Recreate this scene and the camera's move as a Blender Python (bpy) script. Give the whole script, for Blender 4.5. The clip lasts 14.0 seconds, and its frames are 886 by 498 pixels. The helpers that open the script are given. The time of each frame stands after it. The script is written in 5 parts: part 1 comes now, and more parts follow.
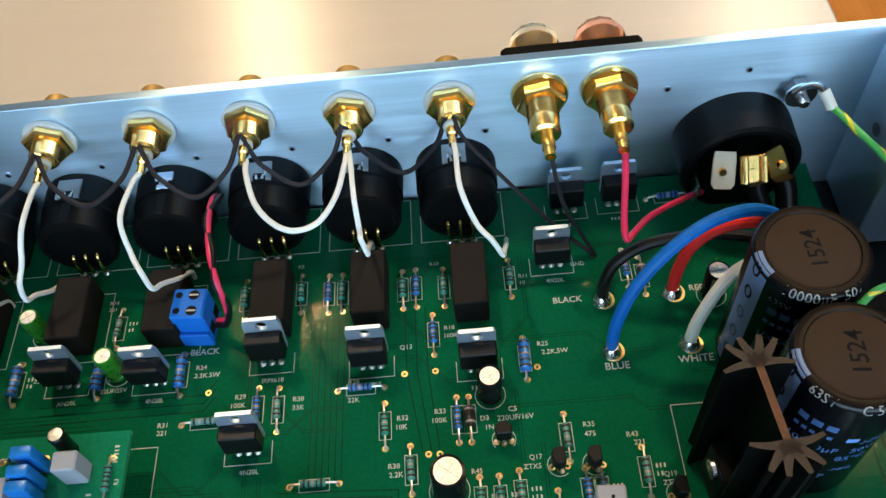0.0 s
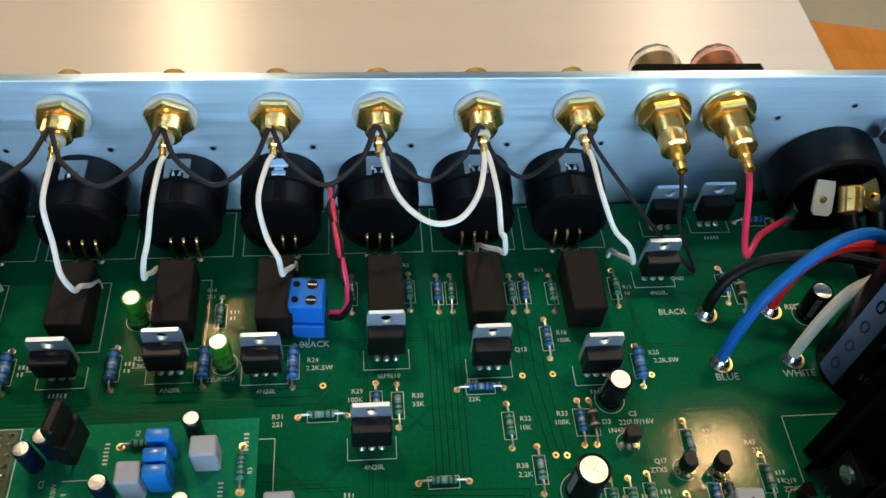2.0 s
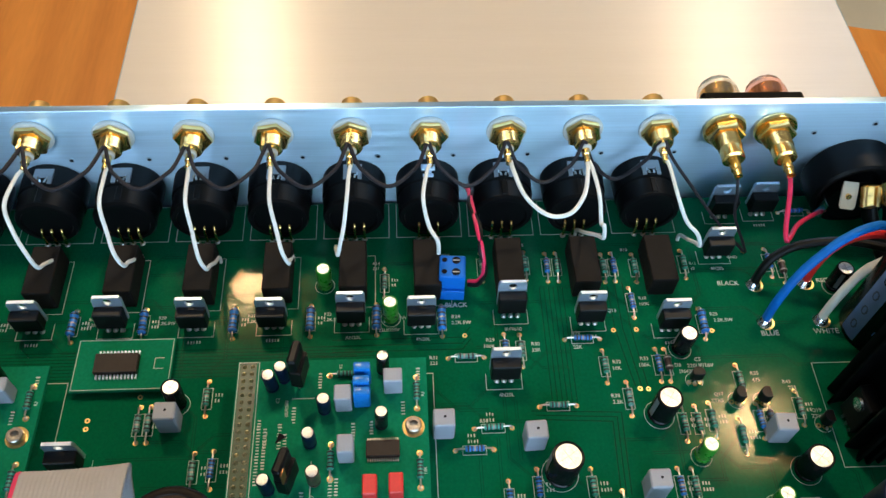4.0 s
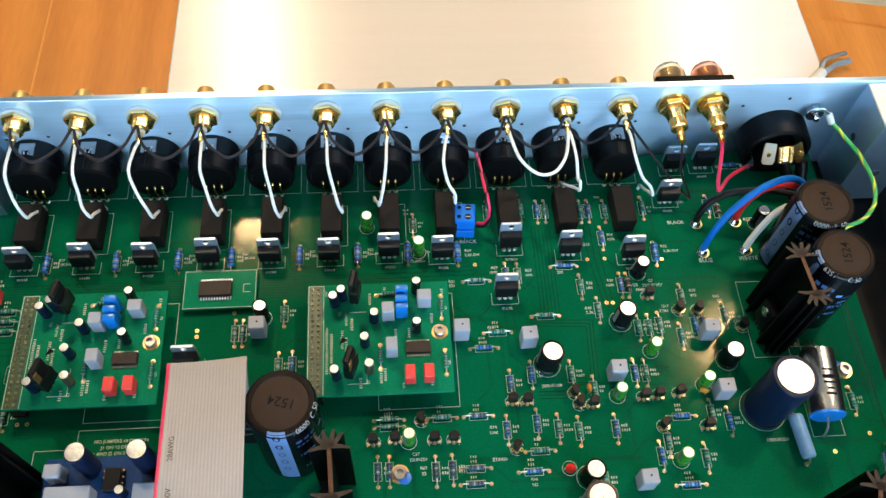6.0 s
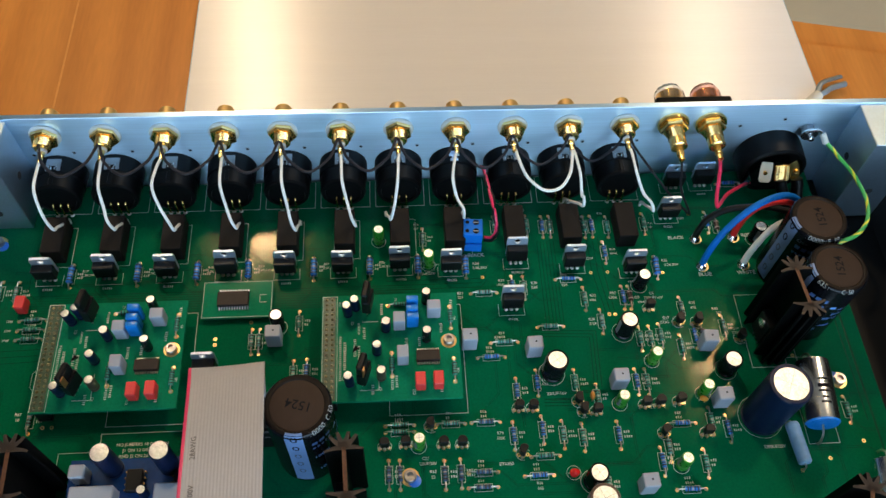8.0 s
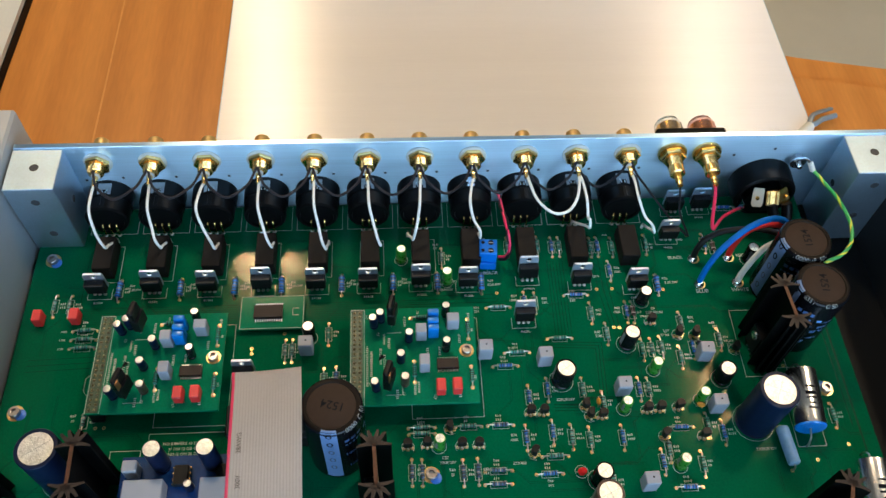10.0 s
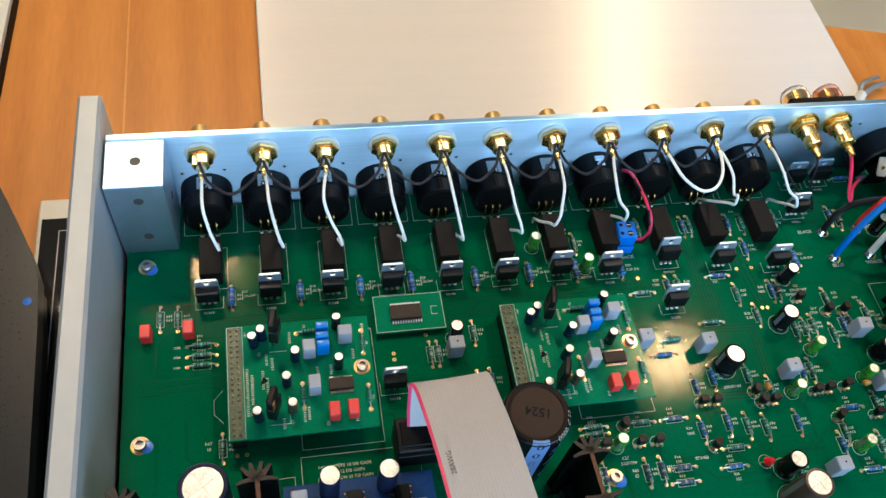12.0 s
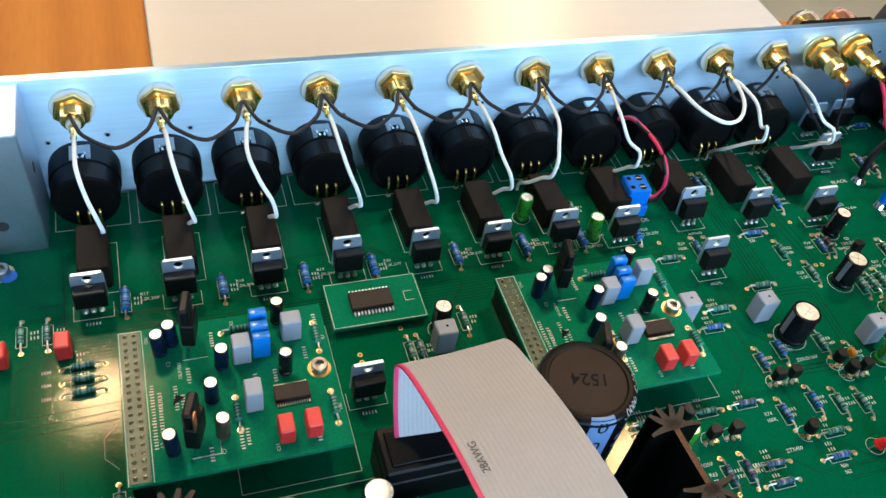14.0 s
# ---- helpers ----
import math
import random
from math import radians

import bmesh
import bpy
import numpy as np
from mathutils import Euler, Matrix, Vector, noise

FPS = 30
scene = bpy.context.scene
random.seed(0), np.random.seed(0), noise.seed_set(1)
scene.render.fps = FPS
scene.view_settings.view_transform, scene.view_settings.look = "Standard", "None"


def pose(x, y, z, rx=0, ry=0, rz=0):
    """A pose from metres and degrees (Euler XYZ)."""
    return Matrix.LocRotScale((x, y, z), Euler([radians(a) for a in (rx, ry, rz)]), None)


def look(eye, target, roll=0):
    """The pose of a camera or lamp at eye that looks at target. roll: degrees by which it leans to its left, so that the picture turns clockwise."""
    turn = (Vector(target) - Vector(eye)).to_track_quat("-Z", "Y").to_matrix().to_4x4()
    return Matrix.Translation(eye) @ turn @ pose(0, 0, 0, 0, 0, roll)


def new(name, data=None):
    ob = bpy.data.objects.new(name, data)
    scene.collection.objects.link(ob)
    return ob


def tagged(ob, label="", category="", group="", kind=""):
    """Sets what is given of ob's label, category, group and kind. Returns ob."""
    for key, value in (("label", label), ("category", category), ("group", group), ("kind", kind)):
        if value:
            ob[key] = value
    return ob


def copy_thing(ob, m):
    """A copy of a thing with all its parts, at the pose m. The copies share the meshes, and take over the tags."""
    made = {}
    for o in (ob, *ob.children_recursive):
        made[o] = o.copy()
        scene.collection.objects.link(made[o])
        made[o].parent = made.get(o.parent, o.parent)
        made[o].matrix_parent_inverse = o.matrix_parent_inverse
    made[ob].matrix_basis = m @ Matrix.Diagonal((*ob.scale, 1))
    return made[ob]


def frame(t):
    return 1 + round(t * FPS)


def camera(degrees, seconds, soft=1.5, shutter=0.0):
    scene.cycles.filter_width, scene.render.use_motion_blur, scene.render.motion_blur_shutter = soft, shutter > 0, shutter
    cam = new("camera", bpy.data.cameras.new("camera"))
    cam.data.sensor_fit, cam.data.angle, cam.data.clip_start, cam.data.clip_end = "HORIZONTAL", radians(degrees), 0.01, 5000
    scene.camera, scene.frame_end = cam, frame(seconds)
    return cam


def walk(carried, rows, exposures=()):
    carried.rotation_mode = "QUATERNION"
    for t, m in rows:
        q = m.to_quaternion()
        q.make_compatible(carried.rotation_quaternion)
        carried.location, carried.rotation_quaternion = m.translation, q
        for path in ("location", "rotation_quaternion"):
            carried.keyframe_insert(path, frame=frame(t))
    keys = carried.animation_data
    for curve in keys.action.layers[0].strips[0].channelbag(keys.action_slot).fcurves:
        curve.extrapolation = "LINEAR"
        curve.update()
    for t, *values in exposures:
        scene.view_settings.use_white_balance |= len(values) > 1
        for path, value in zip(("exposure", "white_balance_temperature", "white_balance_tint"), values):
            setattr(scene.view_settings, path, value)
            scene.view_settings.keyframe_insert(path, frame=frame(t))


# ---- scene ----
cam = camera(54.36, 14.0)
PATH = [
    (0, (0.14295, -0.17611, 0.20980), (0.10595, 0.39893, -0.60750), -8.134),
    (0.5, (0.15007, -0.18359, 0.21994), (0.11060, 0.40486, -0.58763), -6.738),
    (1, (0.13559, -0.18919, 0.21651), (0.14835, 0.42128, -0.57542), -1.726),
    (1.5, (0.11364, -0.18519, 0.21082), (0.17484, 0.42356, -0.58017), 2.374),
    (2, (0.07810, -0.18073, 0.20621), (0.17206, 0.41981, -0.58784), 5.678),
    (2.5, (0.06181, -0.18243, 0.20656), (0.14163, 0.41862, -0.58866), 4.818),
    (3, (0.05336, -0.19490, 0.22577), (0.13799, 0.40100, -0.57281), 5.282),
    (3.5, (0.04521, -0.20906, 0.23335), (0.12162, 0.39639, -0.55885), 4.644),
    (4, (0.04391, -0.22041, 0.26992), (0.09556, 0.35241, -0.54813), 3.076),
    (4.2, (0.04387, -0.23530, 0.30062), (0.08564, 0.32362, -0.52756), 2.251),
    (6.5, (0.02214, -0.26918, 0.35713), (0.09188, 0.23177, -0.50553), 4.814),
    (7, (0.02016, -0.27323, 0.36042), (0.09339, 0.24152, -0.49379), 5.296),
    (7.5, (0.02342, -0.27755, 0.36218), (0.08813, 0.24749, -0.48644), 4.392),
    (8, (0.02292, -0.27915, 0.36573), (0.08240, 0.24687, -0.48266), 3.800),
    (10.5, (0.00551, -0.30445, 0.39674), (0.06001, 0.25397, -0.43102), 3.269),
    (11, (-0.02848, -0.30018, 0.38807), (0.06107, 0.25915, -0.43603), 6.405),
    (11.5, (-0.07972, -0.28197, 0.37091), (0.05547, 0.25688, -0.46057), 9.979),
    (11.6, (-0.09016, -0.28331, 0.36516), (0.06065, 0.26275, -0.45890), 10.658),
    (12, (-0.10538, -0.26751, 0.35682), (0.07475, 0.25521, -0.47644), 11.803),
    (12.2, (-0.10654, -0.26550, 0.35024), (0.08525, 0.26136, -0.47780), 11.716),
    (12.5, (-0.10985, -0.25516, 0.34024), (0.10185, 0.25946, -0.49063), 12.438),
    (13, (-0.10716, -0.25388, 0.32169), (0.11725, 0.28559, -0.48986), 11.007),
    (13.5, (-0.12036, -0.27645, 0.28078), (0.16190, 0.31557, -0.47410), 11.834),
    (14, (-0.11200, -0.25700, 0.23400), (0.46800, 0.98500, -1.22200), 11.0),
]
walk(cam, [(t, look(eye, target, roll)) for t, eye, target, roll in PATH], [(0, 0.05, 6850, 10), (0.5, -0.16, 6900, 10), (1.5, -0.16, 6850, 10), (3, -0.04, 6700, 10), (4, 0.1, 6600, 10), (6.5, 0.5, 6500, 10), (7.5, 0.02, 6500, 10), (8, -0.12, 6500, 10), (10.5, 0.0, 6250, 10), (11, 0.02, 6200, 10), (11.5, 0.18, 6150, 10), (12.5, 0.3, 6150, 10), (14, 0.42, 6300, 10)])

# ---- light: the room's window behind the camera and two warm ceiling spots ----
world = bpy.data.worlds.new("room_sky")
scene.world = world
world.use_nodes = True
sky = world.node_tree.nodes.new("ShaderNodeTexSky")
sky.sky_type, sky.sun_disc, sky.sun_elevation, sky.sun_rotation = "NISHITA", False, radians(30), radians(200)
world.node_tree.links.new(sky.outputs[0], world.node_tree.nodes["Background"].inputs[0])
world.node_tree.nodes["Background"].inputs[1].default_value = 0.1

WINDOW_POWER, SPOT_POWER = 57.0, 57.0
SPOTS = ((-0.324, 0.954, 1.573), (0.939, 0.647, 1.81))


def lamp(name, kind, power, colour, m, **shape):
    data = bpy.data.lights.new(name, kind)
    data.energy, data.color = power, colour
    for key in shape:
        if key == "radius":
            data.shadow_soft_size = shape[key]
        if key == "size":
            data.shape, data.size, data.size_y = "RECTANGLE", shape[key][0], shape[key][1]
        if key == "cone":
            data.spot_size, data.spot_blend = radians(shape[key]), 0.6
    ob = new(name, data)
    ob.matrix_world = m
    return ob


lamp("window_daylight", "AREA", WINDOW_POWER, (0.50, 0.76, 1.0), look((0.35, -1.6, 0.40), (0.35, 0.0, 0.24)), size=(2.6, 1.2))
for sx, sy, sz in SPOTS:
    lamp("ceiling_lamp_light", "SPOT", SPOT_POWER, (1.0, 0.79, 0.53), pose(sx, sy, sz - 0.03), radius=0.068, cone=150)

# ---- materials ----
MATS = {}


def shade(name, colour, rough=0.5, metal=0.0, vary=0.12, scale=40.0, bump=0.0, grain=400.0, coat=0.0, stretch=(1, 1, 1), spread=0.1, random_tint=0.0, emit=0.0, glass=0.0, spec=0.5):
    """A principled material with coarse stains, fine grain and relief. Scales are per metre."""
    if name in MATS:
        return MATS[name]
    m = bpy.data.materials.new(name)
    m.use_nodes = True
    nt = m.node_tree
    p = nt.nodes["Principled BSDF"]
    link = nt.links.new
    tc = nt.nodes.new("ShaderNodeTexCoord")
    mp = nt.nodes.new("ShaderNodeMapping")
    mp.inputs["Scale"].default_value = stretch
    link(tc.outputs["Object"], mp.inputs[0])
    big, fine = nt.nodes.new("ShaderNodeTexNoise"), nt.nodes.new("ShaderNodeTexNoise")
    big.inputs["Scale"].default_value, fine.inputs["Scale"].default_value = scale, grain
    big.inputs["Detail"].default_value, fine.inputs["Detail"].default_value = 4, 3
    for n in (big, fine):
        link(mp.outputs[0], n.inputs["Vector"])
    add = nt.nodes.new("ShaderNodeMath")
    add.operation = "ADD"
    link(big.outputs[0], add.inputs[0])
    link(fine.outputs[0], add.inputs[1])
    last = add
    if random_tint:
        info = nt.nodes.new("ShaderNodeObjectInfo")
        mul = nt.nodes.new("ShaderNodeMath")
        mul.operation, mul.inputs[2].default_value = "MULTIPLY_ADD", 0.0
        mul.inputs[1].default_value = random_tint
        link(info.outputs["Random"], mul.inputs[0])
        link(add.outputs[0], mul.inputs[2])
        last = mul
    ramp = nt.nodes.new("ShaderNodeMapRange")
    ramp.inputs[1].default_value, ramp.inputs[2].default_value = 0.6, 1.4
    ramp.inputs[3].default_value, ramp.inputs[4].default_value = 1 - vary, 1 + vary
    link(last.outputs[0], ramp.inputs[0])
    mix = nt.nodes.new("ShaderNodeVectorMath")
    mix.operation = "SCALE"
    mix.inputs[0].default_value = colour
    link(ramp.outputs[0], mix.inputs["Scale"])
    link(mix.outputs[0], p.inputs["Base Color"])
    rr = nt.nodes.new("ShaderNodeMapRange")
    rr.inputs[1].default_value, rr.inputs[2].default_value = 0.3, 0.7
    rr.inputs[3].default_value, rr.inputs[4].default_value = max(0.02, rough - spread * rough), min(1, rough + spread * rough)
    link(fine.outputs[0], rr.inputs[0])
    link(rr.outputs[0], p.inputs["Roughness"])
    p.inputs["Metallic"].default_value = metal
    p.inputs["Coat Weight"].default_value = coat
    p.inputs["Coat Roughness"].default_value = 0.08
    p.inputs["Specular IOR Level"].default_value = spec
    if glass:
        p.inputs["Transmission Weight"].default_value = glass
    if emit:
        p.inputs["Emission Color"].default_value = (*colour, 1)
        p.inputs["Emission Strength"].default_value = emit
    if bump:
        b = nt.nodes.new("ShaderNodeBump")
        b.inputs["Strength"].default_value, b.inputs["Distance"].default_value = bump, 0.0004
        link(fine.outputs[0], b.inputs["Height"])
        link(b.outputs[0], p.inputs["Normal"])
    MATS[name] = m
    return m


def brushed(name, colour, rough, along="x", aniso=0.6, vary=0.1, across=(0, 0, 1), spread=0.16):
    """Brushed metal: long fine scratches in one direction and anisotropic gloss."""
    stretch = {"x": (0.02, 1, 1), "y": (1, 0.02, 1)}[along]
    m = shade(name, colour, rough, 1.0, vary, 60, 0.0, 1500, stretch=stretch, spread=spread)
    p = m.node_tree.nodes["Principled BSDF"]
    p.inputs["Anisotropic"].default_value = aniso
    way = m.node_tree.nodes.new("ShaderNodeCombineXYZ")
    for axis, value in zip("XYZ", across):
        way.inputs[axis].default_value = value
    m.node_tree.links.new(way.outputs[0], p.inputs["Tangent"])
    return m


def wood():
    """Warm orange wood veneer with long grain."""
    m = shade("oiled_wood", (0.60, 0.225, 0.042), 0.40, 0, 0.16, 5, 0.03, 60, stretch=(7, 0.8, 1), coat=0.03, spec=0.3)
    nt = m.node_tree
    wave = nt.nodes.new("ShaderNodeTexWave")
    wave.inputs["Scale"].default_value, wave.inputs["Distortion"].default_value, wave.inputs["Detail"].default_value = 1.4, 7, 4
    mp = [n for n in nt.nodes if n.type == "MAPPING"][0]
    nt.links.new(mp.outputs[0], wave.inputs["Vector"])
    scale = [n for n in nt.nodes if n.type == "VECT_MATH"][0]
    blend = nt.nodes.new("ShaderNodeMix")
    blend.data_type = "RGBA"
    blend.inputs[0].default_value = 0.32
    tint = nt.nodes.new("ShaderNodeValToRGB")
    tint.color_ramp.elements[0].color, tint.color_ramp.elements[1].color = (0.40, 0.135, 0.020, 1), (0.64, 0.26, 0.052, 1)
    nt.links.new(wave.outputs[1], tint.inputs[0])
    nt.links.new(scale.outputs[0], blend.inputs[6])
    nt.links.new(tint.outputs[0], blend.inputs[7])
    nt.links.new(blend.outputs[2], nt.nodes["Principled BSDF"].inputs["Base Color"])
    return m


def solder_mask(name="green_solder_mask", colour=(0.0010, 0.104, 0.046)):
    """Green solder mask over copper: darker where the laminate is bare, with a fine weave and waviness."""
    m = shade(name, colour, 0.066, 0, 0.2, 18, 0.0, 900, coat=0.0, spread=0.3, spec=0.054)
    nt = m.node_tree
    p = nt.nodes["Principled BSDF"]
    tc = [n for n in nt.nodes if n.type == "TEX_COORD"][0]
    p.inputs["Specular Tint"].default_value = (1.0, 0.84, 0.55, 1)
    ripple = nt.nodes.new("ShaderNodeTexNoise")
    ripple.inputs["Scale"].default_value, ripple.inputs["Detail"].default_value = 850, 2
    nt.links.new(tc.outputs["Object"], ripple.inputs["Vector"])
    b = nt.nodes.new("ShaderNodeBump")
    b.inputs["Strength"].default_value, b.inputs["Distance"].default_value = 0.07, 0.0004
    nt.links.new(ripple.outputs[0], b.inputs["Height"])
    nt.links.new(b.outputs[0], p.inputs["Normal"])
    return m


WOOD = wood()
WOOD_LINE = shade("pale_veneer_joint", (0.66, 0.29, 0.07), 0.4, 0, 0.15, 20, 0.0, 300, spec=0.3)
MASK = solder_mask()
MASK_LIGHT = solder_mask("light_green_solder_mask", (0.006, 0.185, 0.092))
# blue of the window daylight is painted into this aluminium's base colour
ALU = brushed("brushed_aluminium", (0.60, 0.79, 0.95), 0.36, "x", 0.92, 0.09, (0, 0.5, 1), 0.13)
LID = brushed("satin_aluminium_sheet", (0.86, 0.82, 0.82), 0.365, "x", 0.98, 0.03, (0, 1, 0.4))
LID.node_tree.nodes["Principled BSDF"].inputs["Metallic"].default_value = 0.14
# base tinted blue as well, for the daylight falling on the blocks
BLOCK = shade("milled_aluminium", (0.48, 0.60, 0.72), 0.44, 1.0, 0.10, 60, 0.08, 900)
PLATE = shade("bead_blasted_aluminium", (0.44, 0.455, 0.47), 0.55, 0.6, 0.06, 90, 0.25, 2500)
DARK_SHEET = shade("black_painted_steel", (0.005, 0.005, 0.005), 0.6, 0, 0.2, 30, 0.05, 900, spec=0.15)
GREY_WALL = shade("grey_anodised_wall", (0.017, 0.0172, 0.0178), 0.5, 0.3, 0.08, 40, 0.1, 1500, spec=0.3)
GOLD = shade("gold_plate", (1.0, 0.64, 0.23), 0.24, 1.0, 0.06, 300, 0.03, 2000)
GOLD_SATIN = shade("satin_gold_plate", (1.0, 0.68, 0.28), 0.42, 1.0, 0.06, 300, 0.03, 2000)
HOLE = shade("threaded_hole", (0.045, 0.045, 0.05), 0.5, 0.2, 0.3, 900)
PAD = shade("gold_pad", (0.76, 0.54, 0.22), 0.3, 1.0, 0.1, 500, 0.05, 3000)
FLUX_TIN = shade("flux_stained_solder", (0.74, 0.68, 0.57), 0.42, 1.0, 0.25, 500, 0.1, 2500, random_tint=0.3)
SCREW = shade("dull_zinc_screw", (0.44, 0.40, 0.37), 0.3, 1.0, 0.2, 500, 0.1, 2500)
TIN = shade("tinned_solder", (0.62, 0.60, 0.56), 0.34, 1.0, 0.12, 500, 0.1, 2500)
STEEL = shade("zinc_steel", (0.74, 0.75, 0.76), 0.22, 1.0, 0.06, 300, 0.0, 2000)
# bluish base colour stands in for the window reflected in the tin
TAB = shade("tinned_tab", (0.64, 0.75, 0.90), 0.52, 1.0, 0.05, 300, 0.0, 2000)
CANTOP = shade("etched_can_top", (0.72, 0.72, 0.71), 0.38, 1.0, 0.3, 450, 0.45, 1400)
BLACK = shade("black_moulded_plastic", (0.0028, 0.0028, 0.0032), 0.38, 0, 0.3, 120, 0.04, 2200, spec=0.14)
RELAY = shade("relay_case_plastic", (0.0105, 0.0085, 0.0080), 0.66, 0, 0.3, 150, 0.25, 2600, spec=0.16)
EPOXY = shade("black_epoxy", (0.0045, 0.0045, 0.005), 0.42, 0, 0.25, 200, 0.05, 3000, spec=0.2)
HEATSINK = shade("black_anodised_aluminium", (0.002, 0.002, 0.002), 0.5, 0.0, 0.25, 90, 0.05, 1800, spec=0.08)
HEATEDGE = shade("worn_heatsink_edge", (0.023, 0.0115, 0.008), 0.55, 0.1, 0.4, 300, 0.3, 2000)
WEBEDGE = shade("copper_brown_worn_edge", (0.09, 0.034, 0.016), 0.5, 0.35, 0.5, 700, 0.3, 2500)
WHITE_WIRE = shade("white_wire_insulation", (0.80, 0.80, 0.77), 0.4, 0, 0.06, 200, 0.05, 1500)
DARK_WIRE = shade("dark_braided_wire", (0.018, 0.014, 0.017), 0.55, 0, 0.3, 500, 0.3, 3500, spec=0.25)
WASHER = shade("white_nylon", (0.52, 0.52, 0.50), 0.45, 0, 0.04, 200)
RED_WIRE = shade("red_wire_insulation", (0.70, 0.025, 0.02), 0.5, 0, 0.1, 200, spec=0.25)
PINK_WIRE = shade("pink_red_wire_insulation", (0.75, 0.03, 0.10), 0.38, 0, 0.1, 200)
BLUE_WIRE = shade("blue_wire_insulation", (0.002, 0.14, 0.52), 0.5, 0, 0.1, 200, spec=0.2)
BLACK_WIRE = shade("black_wire_insulation", (0.006, 0.006, 0.006), 0.42, 0, 0.2, 200, spec=0.25)
CREAM_WIRE = shade("ivory_wire_insulation", (0.80, 0.77, 0.68), 0.42, 0, 0.06, 200)
EARTH_WIRE = shade("green_wire_insulation", (0.06, 0.42, 0.10), 0.4, 0, 0.1, 200)
YELLOW_STRIPE = shade("yellow_stripe", (0.75, 0.66, 0.05), 0.4, 0, 0.1, 200)
BLUE_BODY = shade("blue_resistor_lacquer", (0.010, 0.16, 0.54), 0.3, 0, 0.2, 300, random_tint=0.3, coat=0.2)
TEAL_BODY = shade("teal_resistor_lacquer", (0.03, 0.27, 0.22), 0.35, 0, 0.2, 300, random_tint=0.4, coat=0.2)
PALE_BODY = shade("pale_resistor_lacquer", (0.085, 0.27, 0.25), 0.4, 0, 0.2, 300, random_tint=0.4)
NIGHT_BODY = shade("slate_resistor_lacquer", (0.03, 0.085, 0.17), 0.35, 0, 0.2, 300, random_tint=0.4)
SKY_BODY = shade("light_blue_lacquer", (0.23, 0.42, 0.66), 0.4, 0, 0.12, 200)
DIODE_BODY = shade("dark_diode_body", (0.03, 0.018, 0.016), 0.35, 0, 0.2, 300)
BAND_DARK = shade("band_dark", (0.02, 0.015, 0.02), 0.4)
BAND_RED = shade("band_red", (0.40, 0.035, 0.03), 0.4)
BAND_GREY = shade("band_grey", (0.34, 0.30, 0.30), 0.4)
BLUE_BLOCK = shade("blue_polyamide", (0.003, 0.15, 0.60), 0.5, 0, 0.08, 150, 0.05, 1800, spec=0.2)
BLUE_DIP = shade("blue_dipped_film", (0.006, 0.185, 0.62), 0.3, 0, 0.12, 150, 0.05, 1200, coat=0.2)
GREY_BOX = shade("grey_box_plastic", (0.33, 0.35, 0.41), 0.5, 0, 0.06, 150, 0.08, 2000)
RED_BOX = shade("red_box_plastic", (0.72, 0.035, 0.035), 0.45, 0, 0.07, 150, 0.05, 2000)
RED_LED = shade("red_led_epoxy", (0.75, 0.015, 0.015), 0.2, 0, 0.05, 150)
COPPER = shade("dull_copper", (0.62, 0.28, 0.12), 0.4, 1.0, 0.25, 400, 0.1, 2000)
GREEN_SLEEVE = shade("green_sleeve", (0.025, 0.22, 0.018), 0.28, 0, 0.12, 200, coat=0.2)
BLACK_SLEEVE = shade("black_sleeve", (0.0045, 0.0045, 0.006), 0.24, 0, 0.2, 200, coat=0.0, spec=0.22)
NAVY_SLEEVE = shade("navy_sleeve", (0.004, 0.009, 0.032), 0.42, 0, 0.2, 120, spec=0.18)
BROWN_SLEEVE = shade("brown_sleeve", (0.06, 0.03, 0.022), 0.35, 0, 0.2, 200, coat=0.2)
VENT = shade("brown_phenolic_disc", (0.036, 0.0195, 0.0125), 0.62, 0, 0.15, 250, 0.15, 2500, spec=0.2)
SILK = shade("silkscreen_ink", (0.52, 0.58, 0.53), 0.6, 0, 0.12, 300)
# the stripe's blue is reflected sky, put into the print colour
STRIPE = shade("sleeve_print", (0.13, 0.215, 0.41), 0.45, 0, 0.08, 300)
INK = shade("dark_print", (0.008, 0.008, 0.010), 0.7, spec=0.1)
CHIP = shade("brown_moulded_chip", (0.030, 0.020, 0.016), 0.55, 0, 0.2, 200, 0.1, 2500, spec=0.25)
RIM = shade("smoky_sleeve_rim", (0.010, 0.0065, 0.005), 0.42, 0, 0.2, 200, spec=0.08)
BLUE_PRINT = shade("light_blue_print", (0.16, 0.34, 0.75), 0.5)
FADED = shade("faded_ribbon_print", (0.13, 0.12, 0.125), 0.6)
SHADED_MARK = shade("dull_zero_print", (0.06, 0.08, 0.12), 0.5)
DIM_PRINT = shade("dim_blue_print", (0.06, 0.13, 0.32), 0.5)
BARE = shade("bare_track_gap", (0.002, 0.052, 0.024), 0.3, 0, 0.12, 50, spec=0.04)
RIBBON = shade("grey_ribbon_pvc", (0.46, 0.44, 0.455), 0.5, 0, 0.05, 60, 0.03, 900, spec=0.2)
RIBBON_RED = shade("red_ribbon_edge", (0.72, 0.04, 0.14), 0.42, 0, 0.05, 60)
FILM_SILVER = shade("silver_film_wrap", (0.80, 0.79, 0.77), 0.22, 1.0, 0.06, 60, 0.05, 900)
NAVY_MASK = shade("blue_solder_mask", (0.008, 0.045, 0.17), 0.22, 0, 0.2, 40, coat=0.3)
AMBER = shade("orange_dipped_ceramic", (0.62, 0.25, 0.03), 0.4, 0, 0.1, 200)
